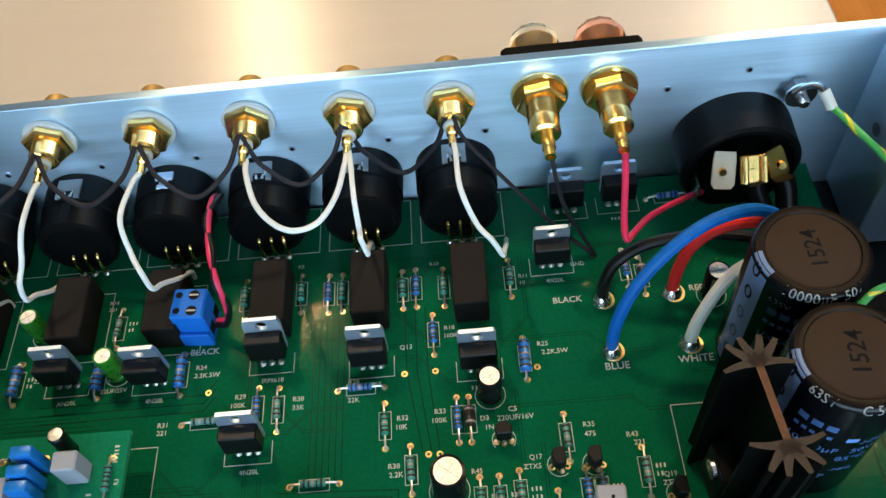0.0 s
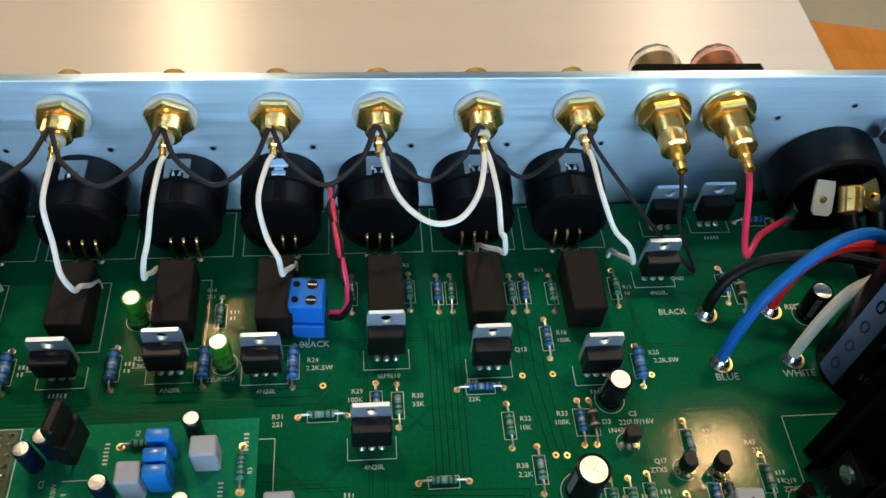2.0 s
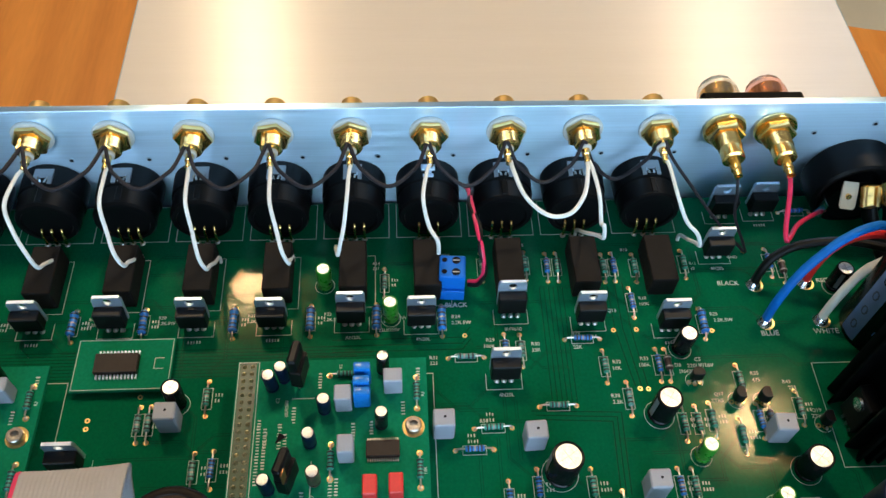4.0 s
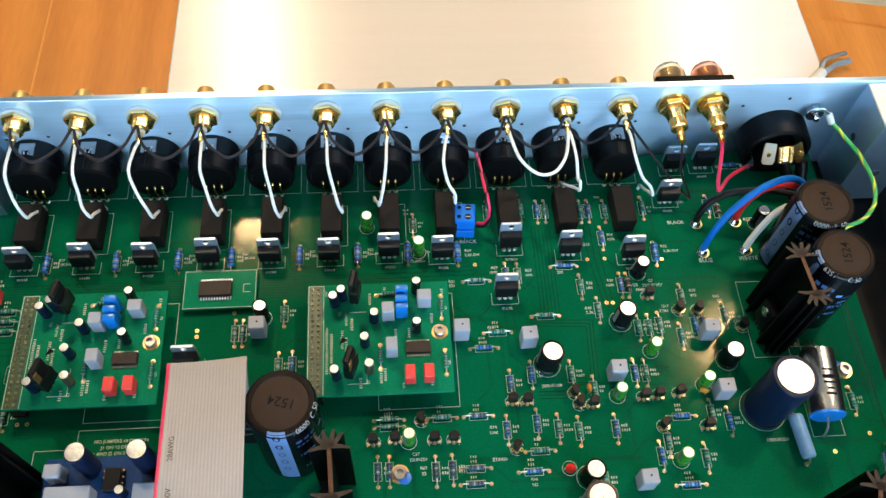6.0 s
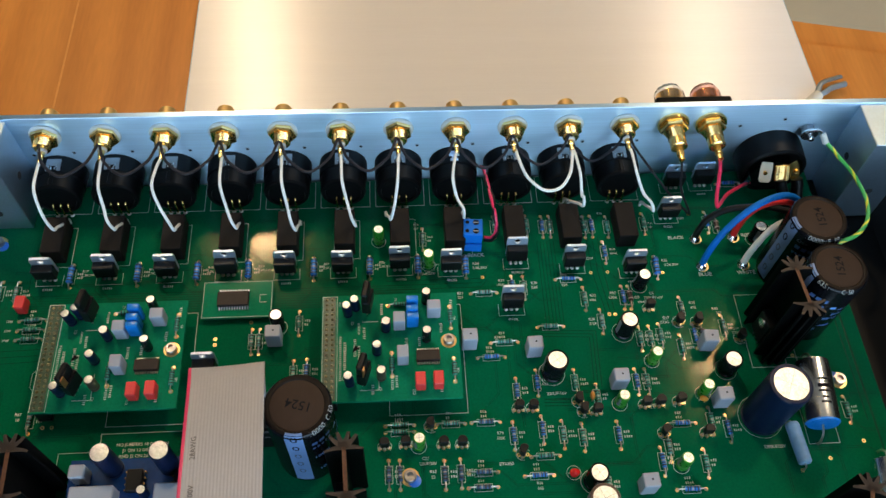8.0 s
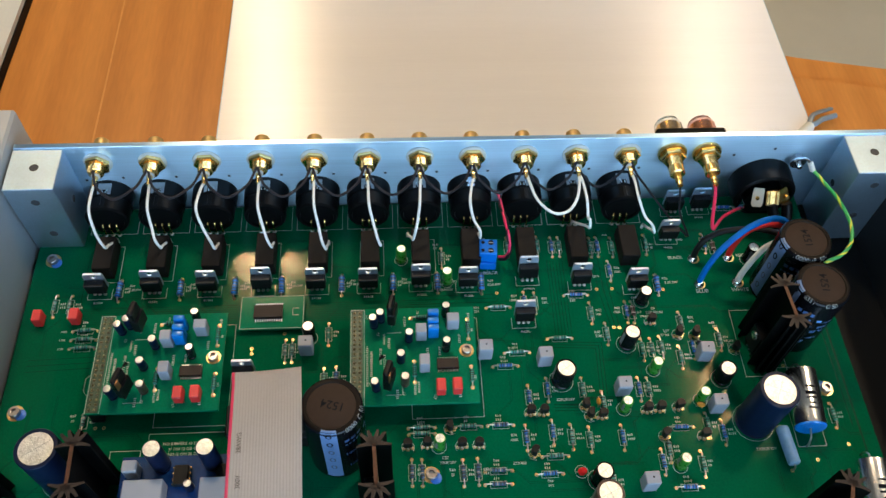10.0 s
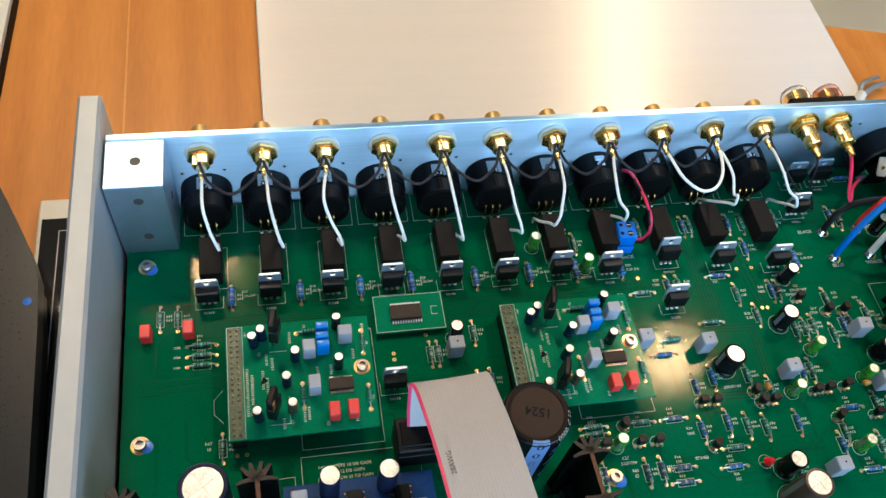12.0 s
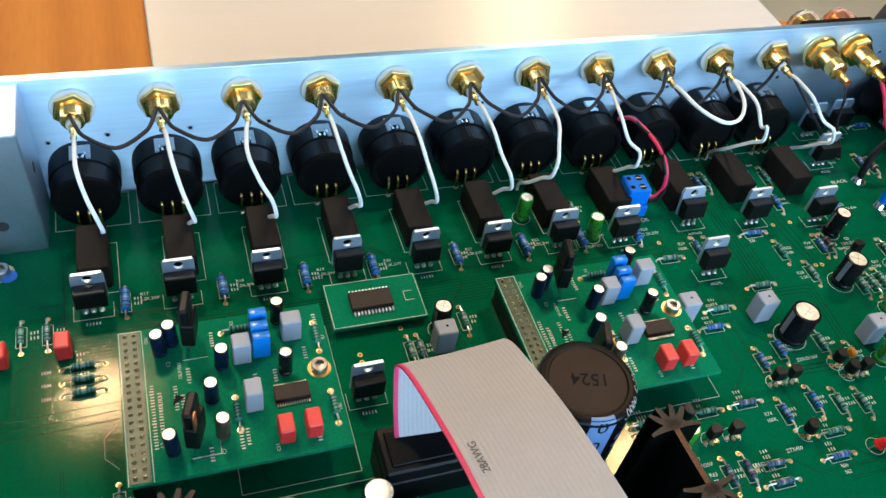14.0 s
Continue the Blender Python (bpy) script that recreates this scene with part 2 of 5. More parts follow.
BLUE_STAIN = shade("blue_thread_lock", (0.02, 0.14, 0.55), 0.3, 0, 0.2, 300)
CLEAR = shade("clear_binding_cap", (0.98, 0.95, 0.90), 0.06, 0, 0.02, 100, glass=0.93)
CLEAR_RED = shade("red_tinted_cap", (0.98, 0.60, 0.55), 0.06, 0, 0.02, 100, glass=0.9)
for cap in (CLEAR, CLEAR_RED):
    cap.node_tree.nodes["Principled BSDF"].inputs["IOR"].default_value = 1.12
PAPER_GREY = shade("off_white_laminate", (0.66, 0.64, 0.58), 0.5, 0, 0.05, 8, 0.05, 300)
PRONG = shade("dull_grey_metal", (0.30, 0.33, 0.36), 0.45, 0.6, 0.1, 300)
BLADE = shade("pale_plated_brass", (0.72, 0.64, 0.50), 0.5, 0.3, 0.06, 300)
GLASS_BLACK = shade("black_screen_glass", (0.006, 0.006, 0.007), 0.12, 0, 0.2, 20, spec=0.5)
LAPTOP = shade("dark_grey_glossy_lid", (0.022, 0.021, 0.021), 0.3, 0.2, 0.15, 12, 0.02, 900, spec=0.5)
CARPET = shade("beige_carpet", (0.56, 0.50, 0.38), 0.9, 0, 0.12, 6, 0.4, 500)
PLASTER = shade("cream_plaster", (0.26, 0.235, 0.20), 0.8, 0, 0.05, 3, 0.1, 120)
CEILING = shade("white_ceiling_paint", (0.40, 0.375, 0.34), 0.8, 0, 0.04, 3, 0.1, 120)
SPOT_GLOW = shade("spot_glow", (1.0, 0.82, 0.55), 0.4, emit=13.0)
SHADE_GLOW = shade("lit_diffuser", (1.0, 0.62, 0.22), 0.5, emit=13.0)
WINDOW_GLOW = shade("overcast_sky_glow", (0.55, 0.75, 1.0), 0.5, emit=2.2)

# ---- mesh helpers: everything below is in millimetres ----
K = 0.001


def at(x, y, z, rx=0, ry=0, rz=0):
    return pose(x * K, y * K, z * K, rx, ry, rz)


def part(name, bm, material, parent=None, label="", m=None, sharp=27):
    """Links a bmesh (in mm) as one mesh object under a thing or a part."""
    bmesh.ops.scale(bm, vec=(K, K, K), verts=bm.verts)
    bmesh.ops.recalc_face_normals(bm, faces=bm.faces)
    me = bpy.data.meshes.new(name)
    bm.to_mesh(me)
    bm.free()
    me.materials.append(material)
    me.shade_smooth()
    me.set_sharp_from_angle(angle=radians(sharp))
    ob = new(name, me)
    ob.parent = parent
    if m is not None:
        ob.matrix_local = m
    return tagged(ob, label)


def twin(ob, parent, m):
    """Another object on the same mesh."""
    o = new(ob.name.split(".")[0], ob.data)
    o.parent = parent
    o.matrix_local = m
    return o


def thing(name, label, category, m=None, group="", kind=""):
    ob = new(name)
    ob.empty_display_size = 0.002
    if m is not None:
        ob.matrix_world = m
    return tagged(ob, label, category, group, kind)


def box(x0, x1, y0, y1, z0, z1, bevel=0.0, bm=None, seg=1):
    own = bmesh.new()
    bmesh.ops.create_cube(own, size=1)
    for v in own.verts:
        v.co = ((x0 + x1) / 2 + v.co.x * (x1 - x0), (y0 + y1) / 2 + v.co.y * (y1 - y0), (z0 + z1) / 2 + v.co.z * (z1 - z0))
    if bevel:
        bmesh.ops.bevel(own, geom=own.edges[:], offset=bevel, segments=seg, affect="EDGES", profile=0.5)
    return join(bm, own)


def join(bm, own):
    if bm is None:
        return own
    me = bpy.data.meshes.new("scratch")
    own.to_mesh(me)
    own.free()
    bm.from_mesh(me)
    bpy.data.meshes.remove(me)
    return bm


AXIS = {"z": lambda r, a, h: (r * math.cos(a), r * math.sin(a), h), "y": lambda r, a, h: (r * math.cos(a), h, r * math.sin(a)), "x": lambda r, a, h: (h, r * math.cos(a), r * math.sin(a))}


def lathe(profile, axis="z", seg=20, off=(0, 0, 0), bm=None, start=0.0, sweep=2 * math.pi):
    """Turns a profile of (radius, height) round an axis."""
    bm = bm or bmesh.new()
    rings = []
    full = abs(sweep - 2 * math.pi) < 1e-6
    n = seg if full else seg + 1
    for r, h in profile:
        if r < 1e-6:
            rings.append([bm.verts.new(Vector(AXIS[axis](0, 0, h)) + Vector(off))])
        else:
            rings.append([bm.verts.new(Vector(AXIS[axis](r, start + sweep * i / seg, h)) + Vector(off)) for i in range(n)])
    for a, b in zip(rings, rings[1:]):
        for i in range(seg):
            j = (i + 1) % n
            if len(a) == 1 and len(b) == 1:
                continue
            if len(a) == 1:
                bm.faces.new((a[0], b[i], b[j]))
            elif len(b) == 1:
                bm.faces.new((a[i], a[j], b[0]))
            else:
                bm.faces.new((a[i], a[j], b[j], b[i]))
    return bm


def spline(points, steps=8):
    """Catmull-Rom through the points."""
    p = [Vector(q) for q in points]
    p = [2 * p[0] - p[1]] + p + [2 * p[-1] - p[-2]]
    out = []
    for i in range(1, len(p) - 2):
        a, b, c, d = p[i - 1:i + 3]
        for s in range(steps):
            t = s / steps
            out.append(0.5 * (2 * b + (c - a) * t + (2 * a - 5 * b + 4 * c - d) * t * t + (3 * b - a - 3 * c + d) * t ** 3))
    out.append(p[-2])
    return out


def tube(path, r, seg=8, bm=None, flat=1.0):
    """A round tube along a path."""
    bm = bm or bmesh.new()
    path = [Vector(q) for q in path]
    side, rings = None, []
    for i, q in enumerate(path):
        way = (path[min(i + 1, len(path) - 1)] - path[max(i - 1, 0)]).normalized()
        if side is None:
            side = way.orthogonal().normalized()
        side = (side - way * side.dot(way)).normalized()
        up = way.cross(side)
        rings.append([bm.verts.new(q + (side * math.cos(a) + up * math.sin(a) * flat) * r) for a in (2 * math.pi * k / seg for k in range(seg))])
    for a, b in zip(rings, rings[1:]):
        for k in range(seg):
            bm.faces.new((a[k], a[(k + 1) % seg], b[(k + 1) % seg], b[k]))
    bm.faces.new(rings[0])
    bm.faces.new(rings[-1])
    return bm


def holed_plate(w, h, t, hx, hz, r, seg=20):
    """An upright plate, w wide, h high from z 0, t thick in y, with a round hole."""
    bm = bmesh.new()
    rings = []
    for y in (0, t):
        inner, outer = [], []
        for k in range(seg):
            a = 2 * math.pi * (k + 0.5) / seg
            c, s = math.cos(a), math.sin(a)
            reach = min(((w / 2 - hx) if c > 0 else (w / 2 + hx)) / max(abs(c), 1e-6), ((h - hz) if s > 0 else hz) / max(abs(s), 1e-6))
            inner.append(bm.verts.new((hx + r * c, y, hz + r * s)))
            outer.append(bm.verts.new((hx + reach * c, y, hz + reach * s)))
        rings += [inner, outer]
    fi, fo, bi, bo = rings
    for k in range(seg):
        j = (k + 1) % seg
        for a, b in ((fi, fo), (bi, bo), (fi, bi), (fo, bo)):
            bm.faces.new((a[k], a[j], b[j], b[k]))
    return bm


def prism(outline, z0, z1, bm=None):
    """An upright prism over a plane outline."""
    bm = bm or bmesh.new()
    lo = [bm.verts.new((x, y, z0)) for x, y in outline]
    hi = [bm.verts.new((x, y, z1)) for x, y in outline]
    bm.faces.new(lo)
    bm.faces.new(hi)
    for i in range(len(lo)):
        j = (i + 1) % len(lo)
        bm.faces.new((lo[i], lo[j], hi[j], hi[i]))
    return bm


def words(text, size, depth=0.06):
    """Lettering in the built-in font, flat, centred, as a bmesh in mm."""
    curve = bpy.data.curves.new("lettering", "FONT")
    curve.body, curve.size, curve.extrude, curve.align_x, curve.align_y = text, size, depth / 2, "CENTER", "CENTER"
    curve.resolution_u = 2
    curve.offset = 0.005 * size
    ob = bpy.data.objects.new("lettering", curve)
    scene.collection.objects.link(ob)
    me = bpy.data.meshes.new_from_object(ob.evaluated_get(bpy.context.evaluated_depsgraph_get()))
    bm = bmesh.new()
    bm.from_mesh(me)
    bpy.data.objects.remove(ob)
    bpy.data.curves.remove(curve)
    bpy.data.meshes.remove(me)
    return bm


def place(make, spots, group=""):
    """The first spot's thing is built, the others are its copies. spots: matrices."""
    first = make()
    tagged(first, group=group)
    first.matrix_world = spots[0]
    return [first] + [copy_thing(first, m) for m in spots[1:]]

# ---- the room ----
FLOOR_Z, CEIL_Z, TABLE_Z = -0.83, 1.95, -85.0
tagged(part("floor", box(-2600, 2600, -2600, 2600, -850, -830), CARPET), "beige carpet floor under the table", "floor", kind="structure")
tagged(part("ceiling", box(-2600, 2600, -2600, 2600, 1950, 1970), CEILING), "plain white painted ceiling", "ceiling", kind="structure")
for wname, span in (("wall_north", (-2600, 2600, 2500, 2600)), ("wall_east", (2500, 2600, -2500, 2500)), ("wall_west", (-2600, -2500, -2500, 2500))):
    tagged(part(wname, box(*span, -830, 1950), PLASTER), "plain cream plastered wall", "wall", kind="structure")
south = part("wall_south", box(-2500, -950, -1800, -1700, -830, 1950), PLASTER)
for span in ((1650, 2500, -830, 1950), (-950, 1650, -830, -300), (-950, 1650, 1000, 1950)):
    part("wall_piece", box(span[0], span[1], -1800, -1700, span[2], span[3]), PLASTER, south)
tagged(south, "cream plastered wall with the window opening", "wall", kind="structure")
window = tagged(new("window_1"), "wide window with a pale frame", "window", kind="structure")
for span in ((-950, 1650, -300, -250), (-950, 1650, 950, 1000), (-950, -900, -250, 950), (1600, 1650, -250, 950), (320, 380, -250, 950)):
    part("window_frame", box(span[0], span[1], -1780, -1730, span[2], span[3], 4), PAPER_GREY, window)
tagged(part("backdrop", box(-1500, 2200, -2100, -2090, -700, 1500), WINDOW_GLOW), "pale overcast sky outside the window", "sky", kind="structure")


def ceiling_lamp():
    ob = thing("ceiling_lamp", "square warm lit ceiling lamp with a bright core", "ceiling lamp", group="ceiling spots")
    part("housing", box(-140, 140, -120, 120, -4, 26, 2), STEEL, ob)
    part("diffuser", box(-134, 134, -114, 114, -6, -4.2), SHADE_GLOW, ob)
    part("lens", lathe([(0, -6.5), (34, -6.5), (34, -9), (0, -10.5)], seg=32), SPOT_GLOW, ob)
    return ob


place(ceiling_lamp, [pose(sx, sy, sz) for sx, sy, sz in SPOTS], "ceiling spots")
for sx, sy, sz in SPOTS:
    rose = thing("ceiling_rose", "plain steel drop tube between ceiling and lamp", "lamp mount", pose(sx, sy, sz + 0.026))
    part("tube", lathe([(12, 0), (12, (CEIL_Z - sz) * 1000 - 26)], seg=16), STEEL, rose)

# ---- the table and what lies on it behind the chassis ----
table = thing("table", "warm orange-brown wooden table with a rounded corner", "table")
outline = [(-900, -700), (700, -700), (700, 60)]
for k in range(9):
    a = math.pi / 2 * k / 8
    outline.append((600 + 100 * math.cos(a), 60 + 82 * math.sin(a)))
outline += [(480, 166), (340, 194), (100, 256), (-115, 318), (-900, 500)]
part("tabletop", prism([(x, y - 26 if y > 100 else y) for x, y in outline], TABLE_Z - 28, TABLE_Z), WOOD, table)
part("edge_band", prism([(x, y) if y > 150 else (x, y) for x, y in outline if y > 140] + [(-900, 473.8), (-115, 291.8), (100, 229.8), (340, 167.8), (480, 139.8), (598, 115.8)], TABLE_Z - 30, TABLE_Z - 3), WOOD, table, "darker solid wood edge")
part("veneer_joint", box(-201.6, -200.4, -300, 318, TABLE_Z, TABLE_Z + 0.08), WOOD_LINE, table, "thin pale veneer joint")
for lx, ly in ((-800, -600), (600, -600), (600, 40), (-800, 360)):
    part("leg", box(lx - 25, lx + 25, ly - 25, ly + 25, -830, TABLE_Z - 28, 3), WOOD, table)

pole = thing("leaning_pole", "dark navy padded pole leaning against the table edge", "pole")
part("shaft", tube([(440, 195, -118), (711, 415, -239), (1415, 991, -597), (1846, 1343, -816)], 12.5, 16), NAVY_SLEEVE, pole)
part("foot", lathe([(0, -830), (19, -830), (17, -806), (13, -796)], seg=18, off=(1848, 1345, 0)), BLACK, pole, "black rubber foot")
fork = thing("spade_plug", "grey two-pronged spade plug lying on the table", "plug", at(326, 117, TABLE_Z, 0, 0, 14))
part("sleeve", tube([(-16, -8, 4), (-2, -1, 4)], 3.8, 14), PAPER_GREY, fork)
for py in (0, 7):
    part("prong", tube(spline([(-3, -1, 4), (3, py - 1, 5.5), (9, py + 1, 6), (22, py + 2.5, 5)], 4), 2.1, 10, flat=0.7), PRONG, fork, "dull grey prong")

lid = thing("chassis_cover", "large satin aluminium cover sheet lying on the table", "cover panel")
part("sheet", box(-112.2, 325.2, -60, 469.2, TABLE_Z + 0.5, TABLE_Z + 3.5), LID, lid)
for span in ((-113, -112.2, -60, 470), (325.2, 326, -60, 470), (-112.2, 325.2, 469.2, 470)):
    part("sawn_edge", box(*span, TABLE_Z + 0.45, TABLE_Z + 3.4, 0.2), BLOCK, lid, "bare sawn edge")
case = thing("side_panel_sheet", "pale grey flat panel lying on the table", "panel")
part("panel", prism([(-271, 390), (-262, 420), (-700, 420), (-700, 0), (-283, 0)], TABLE_Z + 0.3, TABLE_Z + 12), PAPER_GREY, case)
part("edge_strip", prism([(-270.9, 390), (-270.1, 390), (-282.1, 0), (-282.9, 0)], TABLE_Z + 0.3, TABLE_Z + 8), DARK_SHEET, case, "dark rubber edge")
tablet = thing("tablet_computer", "black glass tablet with a white frame lying on the table", "tablet")
part("back_shell", box(-244, -192.5, -330, 58, TABLE_Z + 0.3, -75.4, 1.0), PAPER_GREY, tablet, "white frame")
part("screen", box(-241.4, -193, -328, 43.5, -75.4, -75.0), GLASS_BLACK, tablet, "black glass front")
for span in ((-231.8, -231.2, -326, 35), (-231.2, -193.4, 34.4, 35)):
    part("border_line", box(*span, -75.0, -74.85), BAND_GREY, tablet, "thin grey border line")
laptop = thing("laptop", "closed dark grey glossy laptop with a small blue mark", "laptop")
part("lid", prism([(-226, -330), (-226, -130), (-229, -44), (-231, -14), (-235, -1), (-250, 34), (-268, 72), (-330, 200), (-560, 200), (-560, -330)], -56, -45), LAPTOP, laptop)
part("base", prism([(-228, -330), (-228, -130), (-231, -44), (-234, -12), (-270, 70), (-332, 198), (-560, 198), (-560, -330)], -72.9, -56.3), BLACK, laptop)
part("blue_mark", lathe([(0, -44.8), (2.0, -44.85), (2.4, -45.05)], seg=14, off=(-235, -28.3, 0)), BLUE_STAIN, laptop, "small blue mark")

# ---- the chassis ----
PY, TOP = -7.0, 51.5
chassis = thing("amplifier_chassis", "open aluminium amplifier chassis without its cover", "chassis")
part("connector_panel", box(-179, 284, PY, PY + 3, -72, TOP, 0.25), ALU, chassis, "brushed aluminium connector panel")
for cx in (-179.3, 255.0):
    blk = part("corner_block", box(cx, cx + 25, -33, PY - 0.15, -10, TOP - 1, 0.4), BLOCK, chassis, "milled aluminium corner block")
    for hz in (40, 13):
        part("tapped_hole", lathe([(0, 0.05), (2.1, 0.05), (2.1, -0.2), (0, -0.2)], "y", 18, (cx + 13, -33.05, hz)), HOLE, blk)
    part("tapped_hole", lathe([(0, 0.06), (2.3, 0.06), (2.3, -0.2), (0, -0.2)], "z", 18, (cx + 13, -19, TOP - 1)), HOLE, blk)
    sx = cx + 25.05 if cx < 0 else cx - 0.05
    part("tapped_hole", lathe([(0, -0.08), (2.0, -0.08), (2.0, 0.08), (0, 0.08)], "x", 18, (sx, -20, 26)), HOLE, blk)
front = part("thick_end_plate", box(-190.5, -180.3, -330, 15, -76, 57.5, 1.4), PLATE, chassis, "thick bead-blasted aluminium end plate")
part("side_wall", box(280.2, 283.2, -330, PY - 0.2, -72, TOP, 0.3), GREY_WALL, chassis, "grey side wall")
part("front_wall", box(-180, 283.2, -333, -330.2, -72, TOP, 0.3), ALU, chassis)
part("base_plate", box(-180, 280, -330, PY - 0.2, -13, -11.5), DARK_SHEET, chassis, "black painted base plate")
for fx, fy in ((-150, -40), (250, -40), (-150, -290), (250, -290)):
    part("foot", lathe([(0, -72), (16, -72), (18, -85), (0, -85)], seg=24, off=(fx, fy, 0)), BLACK, chassis)

# ---- the main board ----
board = thing("main_circuit_board", "large green circuit board with gold pads and white lettering", "circuit board")
part("laminate", box(-178, 246, -300, -8.5, -1.6, 0, 0.1), MASK, board)


def standoff():
    ob = thing("board_screw", "hex socket screw on a gold ring with blue thread lock", "screw", group="board screws")
    part("ring", lathe([(2.2, 0.02), (4.0, 0.02), (4.0, 0.12), (2.2, 0.12), (2.2, 0.02)], seg=28), PAD, ob, "gold plated ring")
    part("head", lathe([(2.75, 0.15), (2.75, 2.5), (2.5, 2.8), (1.5, 2.8), (1.45, 1.3), (0, 1.2)], seg=24), SCREW, ob)
    part("thread_lock", lathe([(0, 0.35), (2.2, 0.3), (2.9, 0.05)], seg=18, off=(1.9, -1.6, 0.08)), BLUE_STAIN, ob, "blue thread lock smear")
    part("shaft", lathe([(1.5, 0.2), (1.5, -11.4)], seg=12), STEEL, ob)
    return ob


place(standoff, [at(x, y, 0, 0, 0, r) for x, y, r in ((-169, -42, 0), (-170, -129, 20), (28, -167, 0), (228.1, -130.4, 180), (-20, -230, 0), (200, -235, 0))], "board screws")

# tracks: gaps in the copper pour seen as fine darker and lighter lines
tracks = bmesh.new()


def track(path, w=0.35, h=0.05, bm=None):
    for (xa, ya), (xb, yb) in zip(path, path[1:]):
        d = Vector((xb - xa, yb - ya, 0))
        n = Vector((-d.y, d.x, 0)).normalized() * w / 2
        e = d.normalized() * w / 2
        a, b = Vector((xa, ya, 0)) - e, Vector((xb, yb, 0)) + e
        prism([(p.x, p.y) for p in (a - n, b - n, b + n, a + n)], 0.01, h, bm if bm is not None else tracks)


for k in range(6):
    track([(96.0 + 1.7 * k, -50), (95.5 + 1.7 * k, -97)])
for k in range(3):
    track([(121.5 + 2.9 * k, -48), (121.5 + 2.9 * k, -68), (125 + 2.2 * k, -91)])
    track([(20, -70 - 2.4 * k), (66, -70 - 2.4 * k), (69, -66 - 2.4 * k)])
    track([(-178 + 8, -101 - 3.2 * k), (-134, -100 - 3.0 * k)])
for k in range(9):
    track([(-160 + 2 * k, -72.5 - 1.3 * k), (30 + 2 * k, -72.5 - 1.3 * k)], 0.3)
for k in range(4):
    track([(-150 + 31 * k, -46), (-150 + 31 * k, -70), (-146 + 31 * k, -74)], 0.4)
for k in range(3):
    track([(88 + 1.4 * k, -99.2 - 1.6 * k), (118.5 - 1.7 * k, -100.6 - 1.6 * k), (117.2 - 1.7 * k, -129)], 0.4)
    track([(90, -137.2 + 1.6 * k), (102, -137.6 + 1.6 * k)], 0.4)
track([(239, -20), (239, -170)], 0.9)
track([(236, -20), (236, -150)], 0.5)
lanes = random.Random(21)
for k in range(120):
    # a bent track shows as two dark gaps, one each side of the copper
    x, y, run, turn = lanes.uniform(-168, 225), lanes.uniform(-178, -30), lanes.uniform(8, 34), lanes.choice((-1, 1)) * lanes.uniform(3, 9)
    rest, upright = lanes.uniform(6, 22), lanes.random() < 0.55
    for side in (-0.42, 0.42):
        way = [(0, side), (run, side), (run + abs(turn), side + turn), (run + abs(turn) + rest, side + turn)]
        way = [(x + b, y - a) for a, b in way] if upright else [(x + a, y + b) for a, b in way]
        track([(min(max(p, -176), 244), min(max(q, -182), -12)) for p, q in way], 0.2, 0.03)
tagged(part("track_gap", tracks, BARE, board), kind="stuff")

def print_bars(bm, x, y, n, rnd, size=1.25, up=False):
    """A row of n short plain bars in place of small lettering."""
    for g in range(n):
        w, h, o = size * rnd.uniform(0.26, 0.42), size * rnd.uniform(0.8, 1.0), g * size * 0.8
        corners = [(o, 0), (o + w, 0), (o + w, h), (o, h)]
        if up:
            corners = [(-q, p) for p, q in corners]
        prism([(x + p, y + q) for p, q in corners], 0.01, 0.06, bm)


# pads
pad = None


def pads(*spots):
    global pad
    for x, y in spots:
        if pad is None:
            pad = part("pad", lathe([(0.42, 0.02), (0.42, 0.1), (0.55, 0.13), (0.86, 0.11), (0.9, 0.02)], seg=14), PAD, board, "gold plated pad", m=at(x, y, 0))
        else:
            twin(pad, board, at(x, y, 0))


pads((176.9, -35.5), (120.9, -68.7), (129.3, -68.6), (126.5, -92), (129.4, -92.2), (156.8, -69.9), (67, -69.4), (-131, -138), (-127, -138), (-44, -90), (-60, -98), (-60, -101))
for x, y in ((177.1, -50.6), (177.1, -66.9), (196.8, -50.2), (198.2, -66.6)):
    part("wire_pad", lathe([(1.2, 0.02), (1.2, 0.12), (3.0, 0.12), (3.1, 0.02)], seg=26, off=(x + 0.5, y - 0.2, 0)), PAD, board, "large gold pad")
    part("solder", lathe([(0, 2.6), (1.6, 2.5), (2.1, 1.9), (2.6, 0.9), (2.9, 0.3), (3.0, 0.12)], seg=18, off=(x, y, 0)), STEEL, board, "domed solder joint")

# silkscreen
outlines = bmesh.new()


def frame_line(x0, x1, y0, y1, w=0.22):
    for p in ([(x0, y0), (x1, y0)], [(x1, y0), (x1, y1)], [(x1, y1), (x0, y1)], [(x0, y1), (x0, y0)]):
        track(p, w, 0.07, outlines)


def silk(text, x, y, size=2.0, rz=0.0, z=0.03, parent=None):
    part("lettering", words(text, size * 1.16), SILK, parent or board, m=at(x, y, z, 0, 0, rz))


